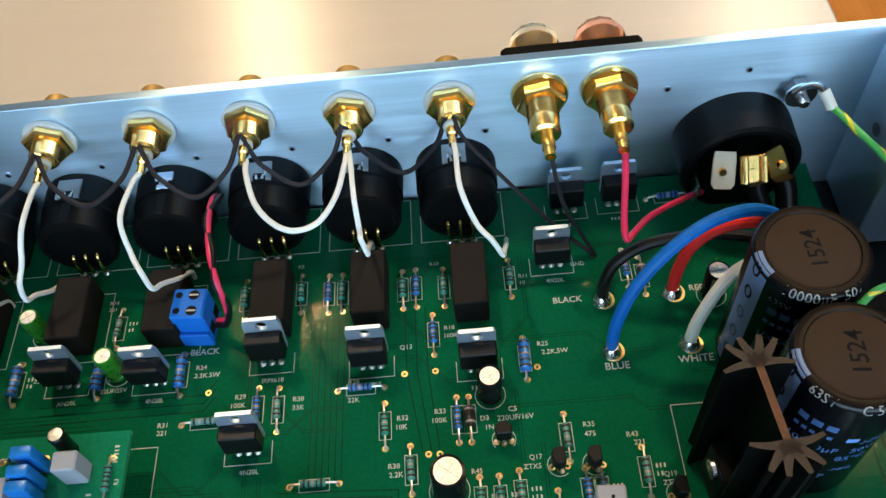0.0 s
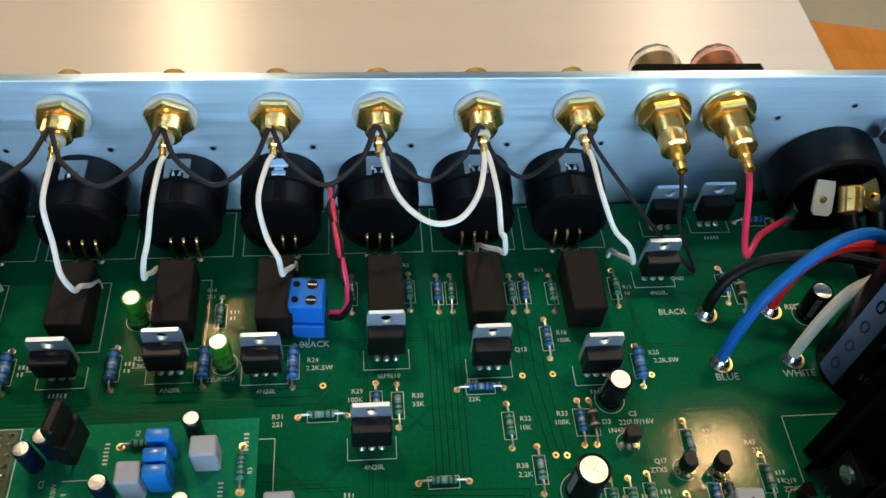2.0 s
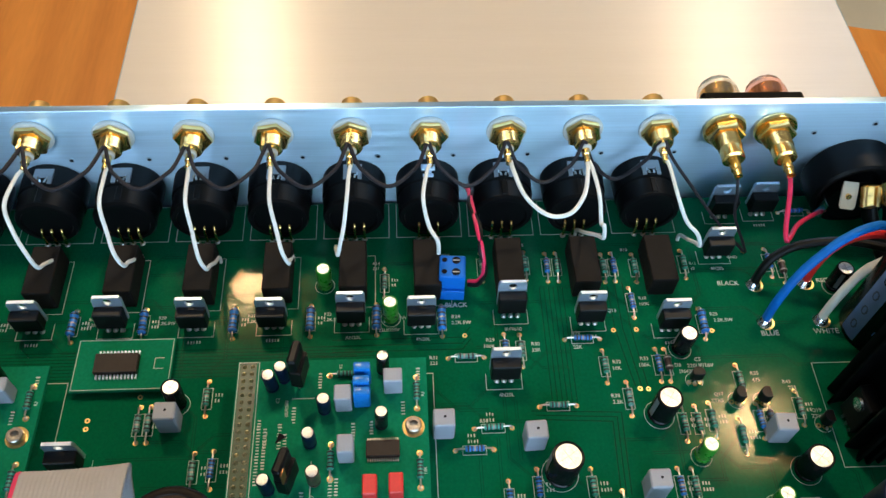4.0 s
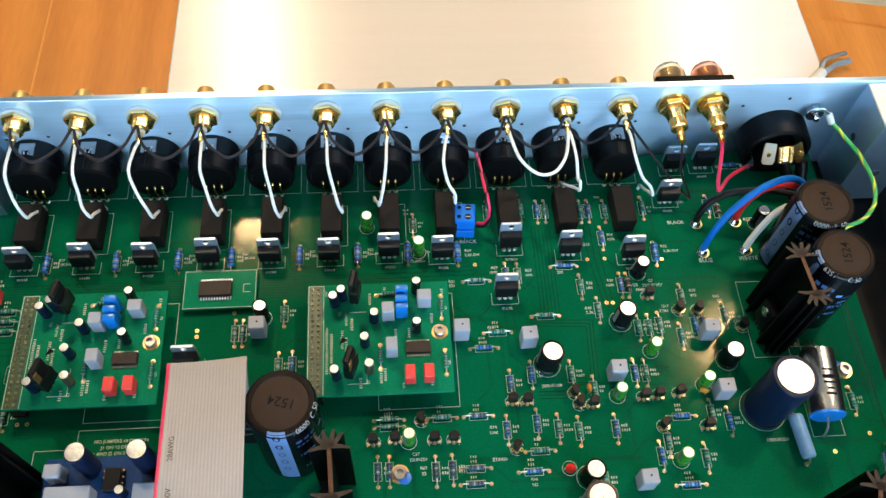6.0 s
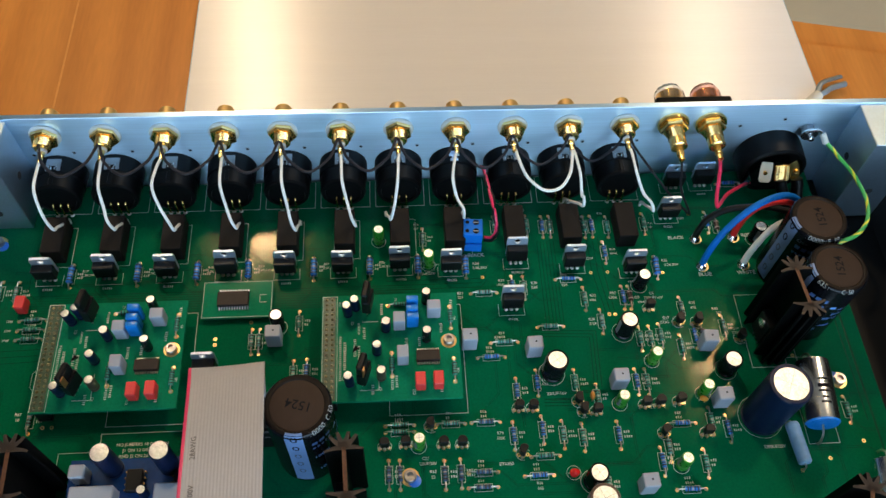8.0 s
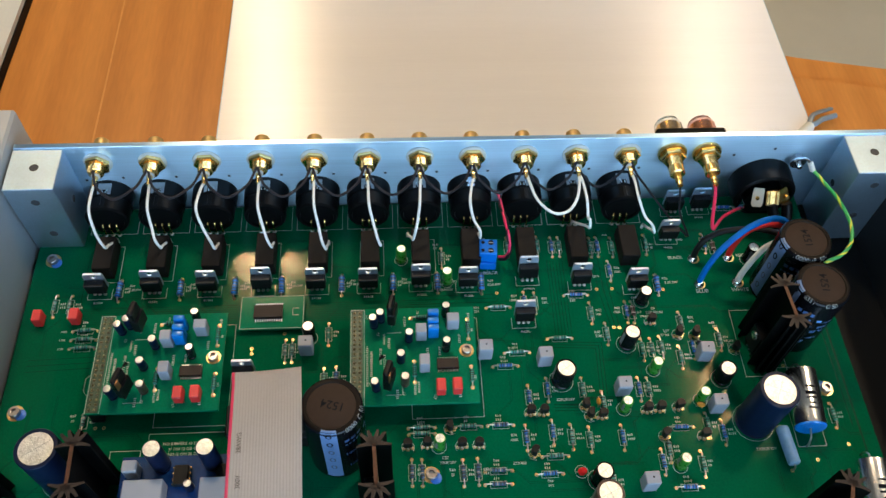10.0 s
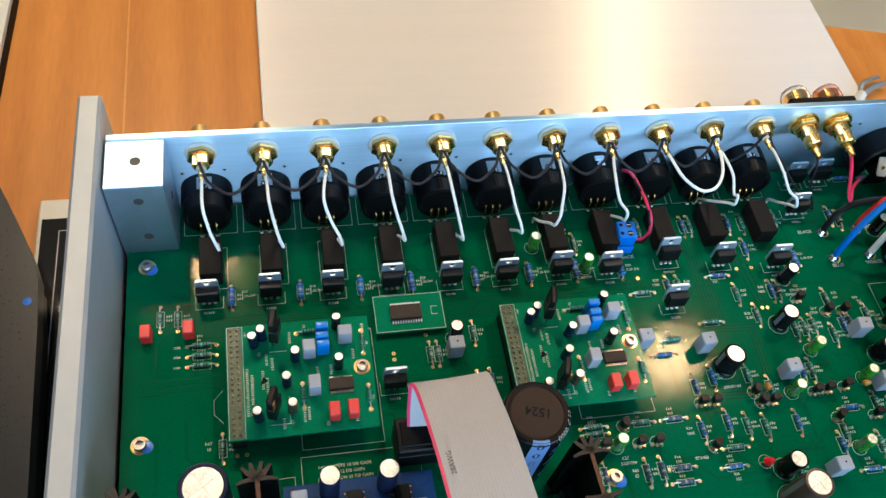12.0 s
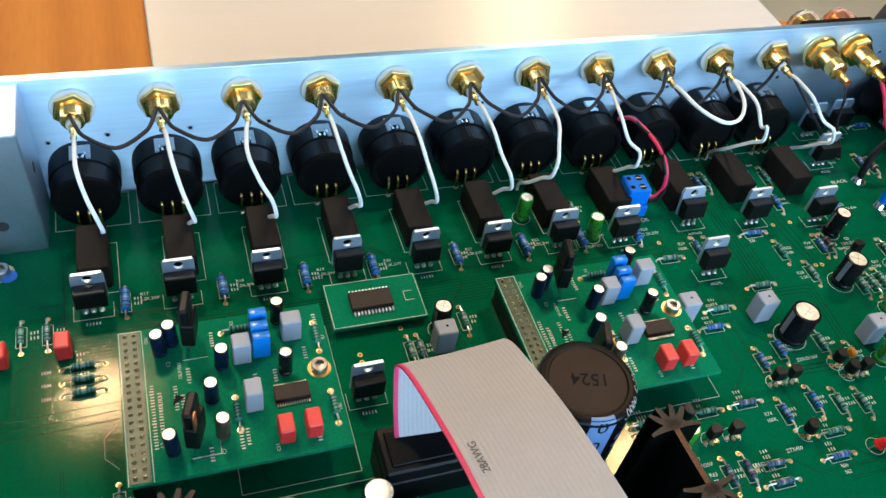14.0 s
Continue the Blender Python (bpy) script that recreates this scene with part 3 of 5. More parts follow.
for text, x, y, s in (("BLUE", 178, -71.6, 2.6), ("WHITE", 199, -71.3, 2.6), ("BLACK", 167.5, -49.8, 2.3), ("RED", 204.0, -49.4, 2.2), ("BLACK", 64.6, -56.6, 2.3), ("R25", 159, -63, 1.7), ("2.2K.5W", 162, -65.6, 1.7),
                      ("R28", 107, -69.8, 1.7), ("22K", 107, -75.2, 1.7), ("R32", 120, -81.5, 1.7), ("10K", 119.6, -84, 1.7), ("R38", 117.5, -94.5, 1.7), ("2.2K", 118, -96.8, 1.7),
                      ("R33", 130, -80.5, 1.7), ("100K", 129.6, -83, 1.7), ("D3", 141.5, -83.4, 1.7), ("1N4004", 144.5, -86, 1.7), ("C5", 149, -81.4, 1.7), ("220UF/16V", 149.5, -83.8, 1.8),
                      ("R29", 76, -71.5, 1.7), ("100K", 75.4, -74, 1.7), ("R30", 92, -73.5, 1.7), ("33K", 92, -76, 1.7), ("R31", 55.5, -78, 1.7), ("221", 55.5, -80.2, 1.7), 
                      ("Q13", 121.5, -60.5, 1.7), ("R18", 133.8, -55.5, 1.6), ("100K", 134, -58, 1.6), ("R24", 64.2, -61.5, 1.7), ("2.2K.5W", 66, -64, 1.7),
                      ("22UF/25V", 40, -66.4, 1.6), ("R35", 168, -87.4, 1.7), ("475", 168, -90, 1.7), ("Q17", 153.5, -95, 1.6), ("ZTX5", 152.5, -97.4, 1.6),
                      ("R43", 178.5, -91, 1.7), ("221", 180, -93.3, 1.7), ("Q19", 186, -102, 1.6), ("ZTX5", 186, -104.2, 1.6), ("R45", 138.5, -97.5, 1.6), ("GND", 172, -38, 1.6),
                      ("R10", 130.5, -33.6, 1.5), ("R5", 91, -30.5, 1.5), ("R11", 156, -40.5, 1.5), ("10", 155.5, -42.8, 1.5), ("R14", 35.5, -37.6, 1.5), ("221", 35.5, -39.8, 1.5),
                      ("R67", -142.5, -131.5, 1.6), ("10", -142.5, -134, 1.6), ("10M", -155.6, -85.4, 1.5), ("10M", -155.6, -90.2, 1.5), ("10M", -155.6, -95.2, 1.5), ("C27", 35, -159, 1.6), ("22UF/25V", 36, -161.4, 1.6),
                      ("R63", 38, -165, 1.6), ("22", 38, -167.4, 1.6), ("R58", 71.5, -102.3, 1.6), ("R74", 68.5, -149, 1.6), ("100K", 68.5, -151.4, 1.6), ("ZTX450", 70, -163, 1.6), ("R66", 83.6, -172, 1.5), ("562", 83.6, -174.3, 1.5),
                      ("220UF/16V", 96, -131.5, 1.7), ("3300UF/25V", 190, -160.5, 1.7)):
    silk(text, x, y, s)
for k, text in enumerate(("NO JUMPERS 18 DB GAIN", "J1 ON 12 DB GAIN", "J1 AND J2 ON 26 DB GAIN")):
    silk(text, -87, -147.2 - 2.6 * k, 1.7)
COLUMN = 27.94
XS = [(i - 6) * COLUMN for i in range(1, 12)]
BIG_BLUE_X = (-131, -99.5, -71.3, -46.8, -15.2, 12, 35.6)
for k, x in enumerate(BIG_BLUE_X):
    silk("2.2K.5W", x + 7.6, -61.5, 1.5)
    silk("R%d" % (17 + k), x + 6, -59.2, 1.5)
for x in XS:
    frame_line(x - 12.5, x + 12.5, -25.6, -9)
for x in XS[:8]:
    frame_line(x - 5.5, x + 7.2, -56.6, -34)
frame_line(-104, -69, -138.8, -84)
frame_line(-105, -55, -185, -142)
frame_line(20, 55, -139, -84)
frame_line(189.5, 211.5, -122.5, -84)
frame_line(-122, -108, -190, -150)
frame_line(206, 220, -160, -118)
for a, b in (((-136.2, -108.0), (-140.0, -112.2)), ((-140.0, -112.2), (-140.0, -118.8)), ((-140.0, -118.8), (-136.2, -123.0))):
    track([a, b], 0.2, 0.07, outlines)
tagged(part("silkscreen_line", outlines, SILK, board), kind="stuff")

# ---- rear connectors ----
RCA_Z = 39.9


def phono_jack():
    ob = thing("phono_jack", "gold phono jack with a hex nut on a white washer", "phono jack", group="phono jacks")
    part("washer", lathe([(4.5, -0.05), (7.2, -0.05), (7.4, -0.8), (7.0, -1.4), (4.5, -1.4)], "y", 32), WASHER, ob, "white nylon washer")
    part("nut", lathe([(4.0, -1.5), (6.5, -1.5), (6.8, -1.9), (6.8, -3.4), (6.2, -4.1), (4.0, -4.2)], "y", 6, start=0.3), GOLD, ob, "gold hex nut")
    barrel = [(4.1, 0)]
    for k in range(7):
        barrel += [(4.1, -4.2 - 0.6 * k), (3.75, -4.5 - 0.6 * k)]
    part("barrel", lathe(barrel + [(3.6, -8.6), (2.6, -8.9), (0, -8.9)], "y", 20), GOLD, ob, "threaded gold barrel")
    part("solder_cup", lathe([(1.5, -8.8), (1.5, -12.5), (1.1, -12.8), (1.1, -16), (0.5, -16), (0.5, -13.5), (0, -13.5)], "y", 14, (0, 0, -0.6)), GOLD, ob)
    part("insulator", lathe([(1.4, -8.9), (2.3, -8.9), (2.4, -9.5), (2.1, -10.1), (1.4, -10.1)], "y", 18, (0, 0, -0.6)), WASHER, ob, "white insulating collar")
    part("ground_tab", box(-3.4, -1.4, -9.5, -4.4, 2.6, 3.2, 0.2), GOLD, ob)
    part("outer_shell", lathe([(4.2, 3.1), (4.2, 12.7), (3.9, 13.5), (3.1, 13.5), (3.1, 5)], "y", 24), GOLD_SATIN, ob, "gold outer shell beyond the panel")
    return ob


place(phono_jack, [at(x, PY, RCA_Z, 0, (i * 37) % 60, 0) for i, x in enumerate(XS)], "phono jacks")


def xlr_jack(folded=False):
    ob = thing("xlr_jack", "round black panel-mount audio connector with a folded latch" if folded else "round black panel-mount audio connector with gold pins", "audio connector", group="xlr jacks")
    part("body", lathe([(0, -0.1), (12.0, -0.1), (12.1, -1.5), (11.9, -9.5), (11.4, -10.2), (11.3, -17.6), (10.7, -18.6), (9.2, -18.8), (8.8, -17.8), (0, -17.8)], "y", 40), BLACK, ob)
    part("foot_block", box(-6.5, 6.5, -15, -4, -12.5, -9, 0.5), BLACK, ob)
    part("key_rib", box(-1.2, 1.2, -17.2, -10.3, 10.5, 11.5, 0.3), BLACK, ob)
    if folded:
        clip = part("latch_clip", box(-2.6, 2.6, -6.0, -3.0, 11.5, 12.5, 0.3), TAB, ob, "bright metal latch clip")
        part("neck", box(-1.3, 1.3, -7.2, -6.0, 11.3, 12.0, 0.1), TAB, clip)
        part("tongue", box(-2.0, 2.0, -9.0, -7.2, 11.0, 12.1, 0.3), TAB, clip)
    else:
        plate = [(-3.4, -2.6), (-3.4, -9.2), (-1.9, -9.2), (-1.9, -6.6), (1.9, -6.6), (1.9, -9.2), (3.4, -9.2), (3.4, -2.6)]
        clip = part("latch_clip", prism(plate, 11.45, 12.25), PRONG, ob, "dull metal latch plate with a notch")
        part("tongue", box(-1.45, 1.45, -8.8, -6.7, 11.2, 11.9, 0.2), STEEL, clip, "bright sprung tongue")
        for px in (-1.75, 1.75):
            part("prong", tube([(px, -6.4, 12.3), (px, -7.8, 12.1)], 0.35, 8), STEEL, clip)
    for px in (-3.6, 0.0, 3.6):
        part("pin", tube(spline([(px, -17.4, -4.5), (px, -18.5, -5.4), (px, -19.1, -8.5), (px, -19.2, -12.6)], 4), 0.52), GOLD, ob, "gold solder pin")
        part("joint", lathe([(0, 0.9), (0.6, 0.7), (1.1, 0.1)], seg=10, off=(px, -19.2, -12.6)), TIN, ob, "solder joint")
    return ob


XLRS = [at(x - 0.4, PY, 12.6) for x in XS]
place(xlr_jack, XLRS[:7] + XLRS[8:], "xlr jacks")
place(lambda: xlr_jack(True), XLRS[7:8], "xlr jacks")


def panel_screw():
    ob = thing("panel_screw", "tiny hollow screw end in the connector panel", "screw", group="panel screws")
    part("rim", lathe([(0.7, -0.3), (1.0, -0.3), (1.1, -0.02), (1.1, 0.1)], "y", 14), BLOCK, ob)
    part("end", lathe([(0, -0.12), (0.7, -0.12), (0.72, -0.3)], "y", 12), INK, ob, "dark hollow")
    return ob


place(panel_screw, [at(x + 9.2, PY, 26.4) for x in XS] + [at(x, PY, z) for x, z in ((199.5, 36), (221, 40.5), (-150, 25))], "panel screws")


def binding_jack():
    ob = thing("rca_output_jack", "large gold output jack with a flanged nut", "phono jack", group="gold output jacks")
    part("flange", lathe([(4, -0.1), (7.6, -0.1), (7.9, -1.0), (7.6, -2.2), (5, -2.2)], "y", 32), GOLD, ob)
    part("nut", lathe([(4, -2.2), (6.6, -2.2), (6.8, -2.6), (6.8, -5.0), (6.3, -5.6), (4, -5.6)], "y", 6, start=0.2), GOLD, ob)
    profile = []
    for k in range(9):
        profile += [(4.3, -5.6 - 0.6 * k), (4.0, -5.9 - 0.6 * k)]
    part("barrel", lathe(profile + [(4.1, -11.5), (4.1, -15.5), (3.2, -16), (0, -16)], "y", 24), GOLD, ob, "threaded gold barrel")
    part("solder_cup", lathe([(1.9, -15.9), (1.9, -19.5), (1.5, -20), (1.5, -22.5), (0.8, -22.5), (0.8, -20), (0, -20)], "y", 16, (0.4, 0, -1.2)), GOLD, ob)
    return ob


place(binding_jack, [at(x, PY, 39.4) for x in (164.2, 183.2)], "gold output jacks")

post = thing("binding_post_pair", "pair of clear-capped gold binding posts on a black base", "binding posts", at(173.5, PY + 3, 38.5))
part("base", box(-19, 19, 0.05, 5.5, -6.5, 11.5, 1.2), BLACK, post)
for px, material in ((-9.2, CLEAR), (9.2, CLEAR_RED)):
    part("stem", lathe([(5.6, 5.5), (5.6, 12.5), (4.0, 13.5), (0, 13.5)], "y", 20, (px, 0, 3.4)), GOLD, post)
    part("cap", lathe([(6.0, 5.8), (7.4, 6), (7.8, 7), (7.5, 12.5), (6.4, 15.2), (3.6, 16.6), (0, 16.8)], "y", 12, (px, 0, 3.4)), material, post)

inlet = thing("power_inlet", "round black power connector with brass blade terminals", "power inlet", at(220.3, PY, 15))
part("body", lathe([(0, -0.1), (17.2, -0.1), (17.3, -2), (16.9, -13), (16.0, -14), (14.8, -14), (14.4, -9), (0, -9)], "y", 48), BLACK, inlet)
part("core", lathe([(0, -9), (11.5, -9), (11.2, -14.5), (0, -14.8)], "y", 30, (0, 0, -2)), BLACK, inlet)
for px, pz in ((-7.6, 9.8), (0.6, 9.2), (8.6, 10.4)):
    part("neck", tube([(px, -13.5, pz - 6), (px, -19.6, pz - 3.2)], 1.1, 8), GOLD, inlet)
for px, pz in ((0.8, 4.2), (8.8, 5.2)):
    part("sleeve", tube(spline([(px, -21.5, pz - 0.8), (px + 0.8, -23.5, pz - 3.5), (px * 0.7 + 4.0, -28, pz - 9), (px * 0.5 + 8, -37, pz - 15)], 6), 3.0, 14), BLACK, inlet, "black heat-shrink sleeve")
part("blade_terminal", holed_plate(6.6, 10.4, 0.8, 0, 4.6, 0.8), BLADE, inlet, "pale plated blade with a hole", m=at(-7.6, -22.2, 2.6, -44, 10, 0))
grip = part("receptacle", box(-3.6, 3.6, -1.2, 1.2, 0, 8.5, 0.5), GOLD, inlet, "folded brass receptacle", m=at(0.9, -21.5, 2.6, -44, 0, 0))
for px in (-2.6, 2.6):
    part("rolled_edge", tube([(px, -1.5, 0.6), (px, -1.5, 8.0)], 1.1, 10), GOLD, grip)
part("blade_terminal", holed_plate(6.0, 8.8, 0.8, 0, 4.0, 0.7), GOLD, inlet, m=at(8.8, -21.0, 4.0, -40, 0, 28))
part("side_blade", box(-13.4, -12.8, -19, -13, -9, 1, 0.1), STEEL, inlet)

lug = thing("earth_lug", "steel screw and nut holding a crimped earth lug", "screw", at(235.6, PY, 32.6))
part("nut", lathe([(1.6, -0.1), (3.6, -0.1), (3.6, -2.8), (1.6, -3.0)], "y", 6), PRONG, lug)
part("star_washer", lathe([(1.6, -3.3), (4.3, -3.4), (4.4, -4.0), (1.6, -4.0)], "y", 14), STEEL, lug)
part("screw_end", lathe([(1.6, -3), (1.6, -7.2), (1.2, -7.6), (0, -7.6)], "y", 14), STEEL, lug)
part("lug_ring", tube(spline([(-2.4, -4.2, 1.6), (-0.6, -4.6, 3.6), (1.6, -5.2, 5.0), (3.4, -6.4, 5.2), (4.4, -8, 3.8)], 4), 1.3, 10, flat=0.7), STEEL, lug)
part("crimp_barrel", tube([(4.0, -7.2, 4.6), (6.0, -10.6, 1.0)], 1.6, 14), PAPER_GREY, lug, "pale crimp barrel")


def wire(name, label, pts, r, material, group="", steps=8, stripe=None):
    ob = thing(name, label, "wire", group=group)
    way = spline(pts, steps)
    part("insulation", tube(way, r, 10), material, ob)
    if stripe:
        turn = []
        for i, q in enumerate(way):
            d = (way[min(i + 1, len(way) - 1)] - way[max(i - 1, 0)]).normalized()
            s = d.orthogonal().normalized()
            a = i * 0.4
            turn.append(q + (s * math.cos(a) + d.cross(s) * math.sin(a)) * r * 0.45)
        part("stripe", tube(turn, r * 0.72, 8), stripe, ob, "yellow stripe")
    return ob


wire("earth_wire", "green and yellow earth wire from the panel screw", [(241.2, -16.8, 34.2), (245.8, -25, 33), (252.2, -36.5, 30.5), (255, -50, 28), (252.5, -60, 26), (246, -66.5, 24), (239, -68.5, 21), (234.5, -73, 13), (235, -81, 5), (236, -88, 1)], 0.95, EARTH_WIRE, steps=14, stripe=YELLOW_STRIPE)

# dark ground wire looping from jack to jack
LOOPS = ((-34.5, 43.5), (-34.5, 43.5), (-34, 42.5), (-33.5, 41.5), (-33, 40.5), (-32, 39), (-29.5, 36), (-27, 32.4), (-23.5, 29.4), (-17.5, 23.5))
for i, (ly, lz) in enumerate(LOOPS):
    xa, xb = XS[i], XS[i + 1]
    loop = []
    for k in range(13):
        u = k / 12
        sag = max(0.0, math.sin(math.pi * u)) ** 0.5
        loop.append((xa - 0.6 + (xb - xa - 0.6) * (u + 0.05 * math.sin(2 * math.pi * u)), PY - 8.5 + (ly - PY + 8.5) * sag, RCA_Z + 3.1 + (lz - RCA_Z - 3.1) * sag ** 1.2))
    wire("ground_loop_wire", "dark braided ground wire hanging between two phono jacks", loop, 0.7, DARK_WIRE, "ground loop wires", 4)
wire("ground_loop_wire", "thin dark wire from the last phono jack to the board", [(XS[10] + 0.5, PY - 8.5, RCA_Z + 2.5), (XS[10] + 3.0, PY - 13, RCA_Z - 2), (152, -25, 27), (165, -31, 12), (176.9, -35.5, 0.4)], 0.6, DARK_WIRE, "ground loop wires")
wire("ground_loop_wire", "thin dark wire from the gold output jack to the board", [(165.2, -28.5, 36.5), (166, -31, 31), (169, -32, 18), (175, -35, 6), (177.5, -36, 0.6)], 0.6, DARK_WIRE, "ground loop wires")
wire("signal_wire", "pink-red wire from the gold output jack", [(184.2, -28.5, 36.5), (183.6, -34, 33.5), (182.4, -43, 26), (182.6, -47, 23.2), (185, -44.5, 22.5), (192, -36, 18), (203, -27, 12), (210, -22, 8)], 0.9, PINK_WIRE, "signal wires")

# white signal wires: out from each jack, down over the relays, then back to the board
HOOKS = {0: (-134.4, -49.2, 21.5, -136.5, -31.5), 1: (-105.9, -50.9, 23.0, -108.2, -32.5), 2: (-79.2, -50.5, 20.5, -80.5, -33), 3: (-50.0, -51.1, 21.5, -51.5, -34), 4: (-22.3, -52.2, 20.0, -22.5, -36), 5: (6.1, -52.0, 22.0, 4.5, -36), 6: (23.0, -49.5, 23.0, 20.5, -32), 7: (57.8, -50.5, 24.5, 59.0, -31.5), 9: (115.2, -48.0, 28.0, 112.5, -26.5), 10: (150.0, -49.5, 24.3, 152.3, -29.8)}
OUTS = {0: 0.3, 1: 1.2, 2: -2.6, 3: 0.4, 4: 0.8, 5: 0.8, 6: -1.2, 7: -3.2, 9: 1.6, 10: 0.9}
for i in HOOKS:
    x, (hx, hy, hz, ex, ey) = XS[i], HOOKS[i]
    o = OUTS[i]
    wire("signal_wire", "white insulated signal wire from a phono jack to the board", [(x + 0.1, PY - 14.5, RCA_Z - 0.6), (x + o * 0.5, PY - 20, RCA_Z + 0.3), (x + o, -38, RCA_Z - 0.4), (x + o + (hx - x - o) * 0.35, -45, RCA_Z - 6.5), (hx - (hx - x) * 0.25, hy + 0.4, hz + 7), (hx, hy, hz + 0.6), (hx + (ex - hx) * 0.3, hy + 4.6, hz - 4.2), (hx + (ex - hx) * 0.75, hy * 0.35 + ey * 0.65, hz * 0.45), (ex, ey, 4), (ex, ey + 0.4, 0.3)], 0.72, WHITE_WIRE, "signal wires", 7)
wire("signal_wire", "white insulated wire looping between two phono jacks", [(XS[8] + 0.3, PY - 14.5, RCA_Z - 0.8), (XS[8] + 0.9, PY - 20, RCA_Z), (XS[8] + 3.5, -36, RCA_Z - 1), (XS[8] + 8, -42, 37.8), (XS[8] + 13.5, -44.6, 36.8), (XS[9] - 8, -43, 37.2), (XS[9] - 3.2, -36.5, 39), (XS[9] - 0.9, PY - 20, RCA_Z), (XS[9] - 0.4, PY - 14.5, RCA_Z - 0.8)], 0.78, WHITE_WIRE, "signal wires")
for name, mat_w, dx in (("red", PINK_WIRE, 0.0), ("black", BLACK_WIRE, 1.5)):
    wire("terminal_wire", "thin %s wire running from the panel down to the blue terminal" % name, [(69.0 + dx, -15, 18), (69.9 + dx, -21.4, 23.4), (70.6 - dx * 0.6, -30, 25.6), (71.8 + dx * 0.7, -40, 25.4), (73.4 - dx * 0.5, -47.5, 21.5), (74.2 + dx * 0.4, -51, 14), (72.6, -51 - dx, 7.5), (69.2, -49.6 - dx, 5)], 0.85, mat_w, "terminal wires")

# thick supply wires
for label, mat_w, pts in (("thick black supply wire soldered to its pad", BLACK_WIRE, [(177.1, -50.6, 1), (177.6, -49.8, 8), (181, -48, 15), (190, -46.5, 20), (206, -47, 22), (224, -50, 20)]),
                          ("thick blue supply wire soldered to its pad", BLUE_WIRE, [(177.1, -66.5, 1), (178, -65.5, 14), (183, -62, 26), (193, -57, 35), (204, -52.5, 37.4), (216, -49, 33), (228, -50, 22)]),
                          ("thick red supply wire soldered to its pad", RED_WIRE, [(196.8, -50.0, 1), (197.2, -49.5, 10), (199.5, -49, 20), (206, -48.5, 27), (216, -49.5, 29), (228, -52, 24)]),
                          ("thick ivory supply wire soldered to its pad", CREAM_WIRE, [(198.2, -66.4, 1), (199, -65.5, 9), (202.5, -63, 18), (207, -60.5, 24), (214, -58, 26)])):
    wire("supply_wire", label, pts, 1.65, mat_w, "supply wires", 10)

# ---- components on the main board ----


def relay():
    ob = thing("relay", "dark brown-black sealed relay on the board", "relay", group="relays")
    part("case", box(-4.9, 4.9, -10.2, 10.2, 0.6, 10.6, 0.35), RELAY, ob)
    part("seal", box(-4.6, 4.6, -9.9, 9.9, 0.1, 0.6), EPOXY, ob)
    return ob


place(relay, [at(x + dx, -44.2, 0) for x, dx in zip(XS, (0.2, 0.2, 0.8, 0.6, 0.3, 0.1, -0.7, -1.6, 0.6, 0.6, 0.9))], "relays")


def to220():
    ob = thing("power_transistor", "black power transistor with a bright metal tab", "transistor", group="power transistors")
    part("body", box(-5.0, 5.0, -2.2, 2.0, 4.0, 11.8, 0.35), EPOXY, ob)
    part("tab", holed_plate(10.2, 12.3, 1.2, 0, 10.0, 1.6), TAB, ob, "bright tinned metal tab", m=at(0, 2.05, 4.0))
    for px in (-2.54, 0, 2.54):
        part("leg", box(px - 0.45, px + 0.45, -0.4, 0.4, 0.0, 4.2, 0.1), TIN, ob)
        part("joint", lathe([(0, 0.8), (0.6, 0.6), (1.0, 0.05)], seg=10, off=(px, 0, 0)), TIN, ob, "solder joint")
    return ob


TO = [at(x + dx, y, 0, tilt, 0, 0) for x, dx, y, tilt in zip(XS, (-1.3, -1.2, -0.6, -0.6, -0.3, -0.9, -1.2, -4.3, 0.3, 0.2, 1.6), (-63.4, -63.6, -63.6, -63.8, -64, -64, -63.6, -65, -61.8, -65.6, -69), (2, -3, 1, -5, 0, 3, -2, 2, -8, -2, 0))]
TO += [at(79.5, -87.5, 0, -4), at(-61.8, -114.5, 0, 3), at(164.5, -37.5, 0, 4), at(171.2, -18.5, 0), at(186.8, -17.5, 0)]
place(to220, TO, "power transistors")
for number, (x, y) in enumerate([(m.translation.x * 1000, m.translation.y * 1000) for m in TO]):
    b = bmesh.new()
    for p in ([(x - 6.2, y - 3.4), (x + 6.2, y - 3.4)], [(x + 6.2, y - 3.4), (x + 6.2, y + 2.6)], [(x - 6.2, y - 3.4), (x - 6.2, y + 2.6)]):
        track(p, 0.2, 0.07, b)
    named = {7: "4N20L", 8: "IRF9610", 9: "SSP15", 11: "4N20L", 13: "4N20L", 6: "AN20L"}
    if number in named:
        silk(named[number], x + 0.5, y - 5.5, 1.6)
    if number not in named:
        print_bars(b, x - 2.5, y - 6.0, 5, random.Random(number))
    part("silkscreen_corner", b, SILK, board)


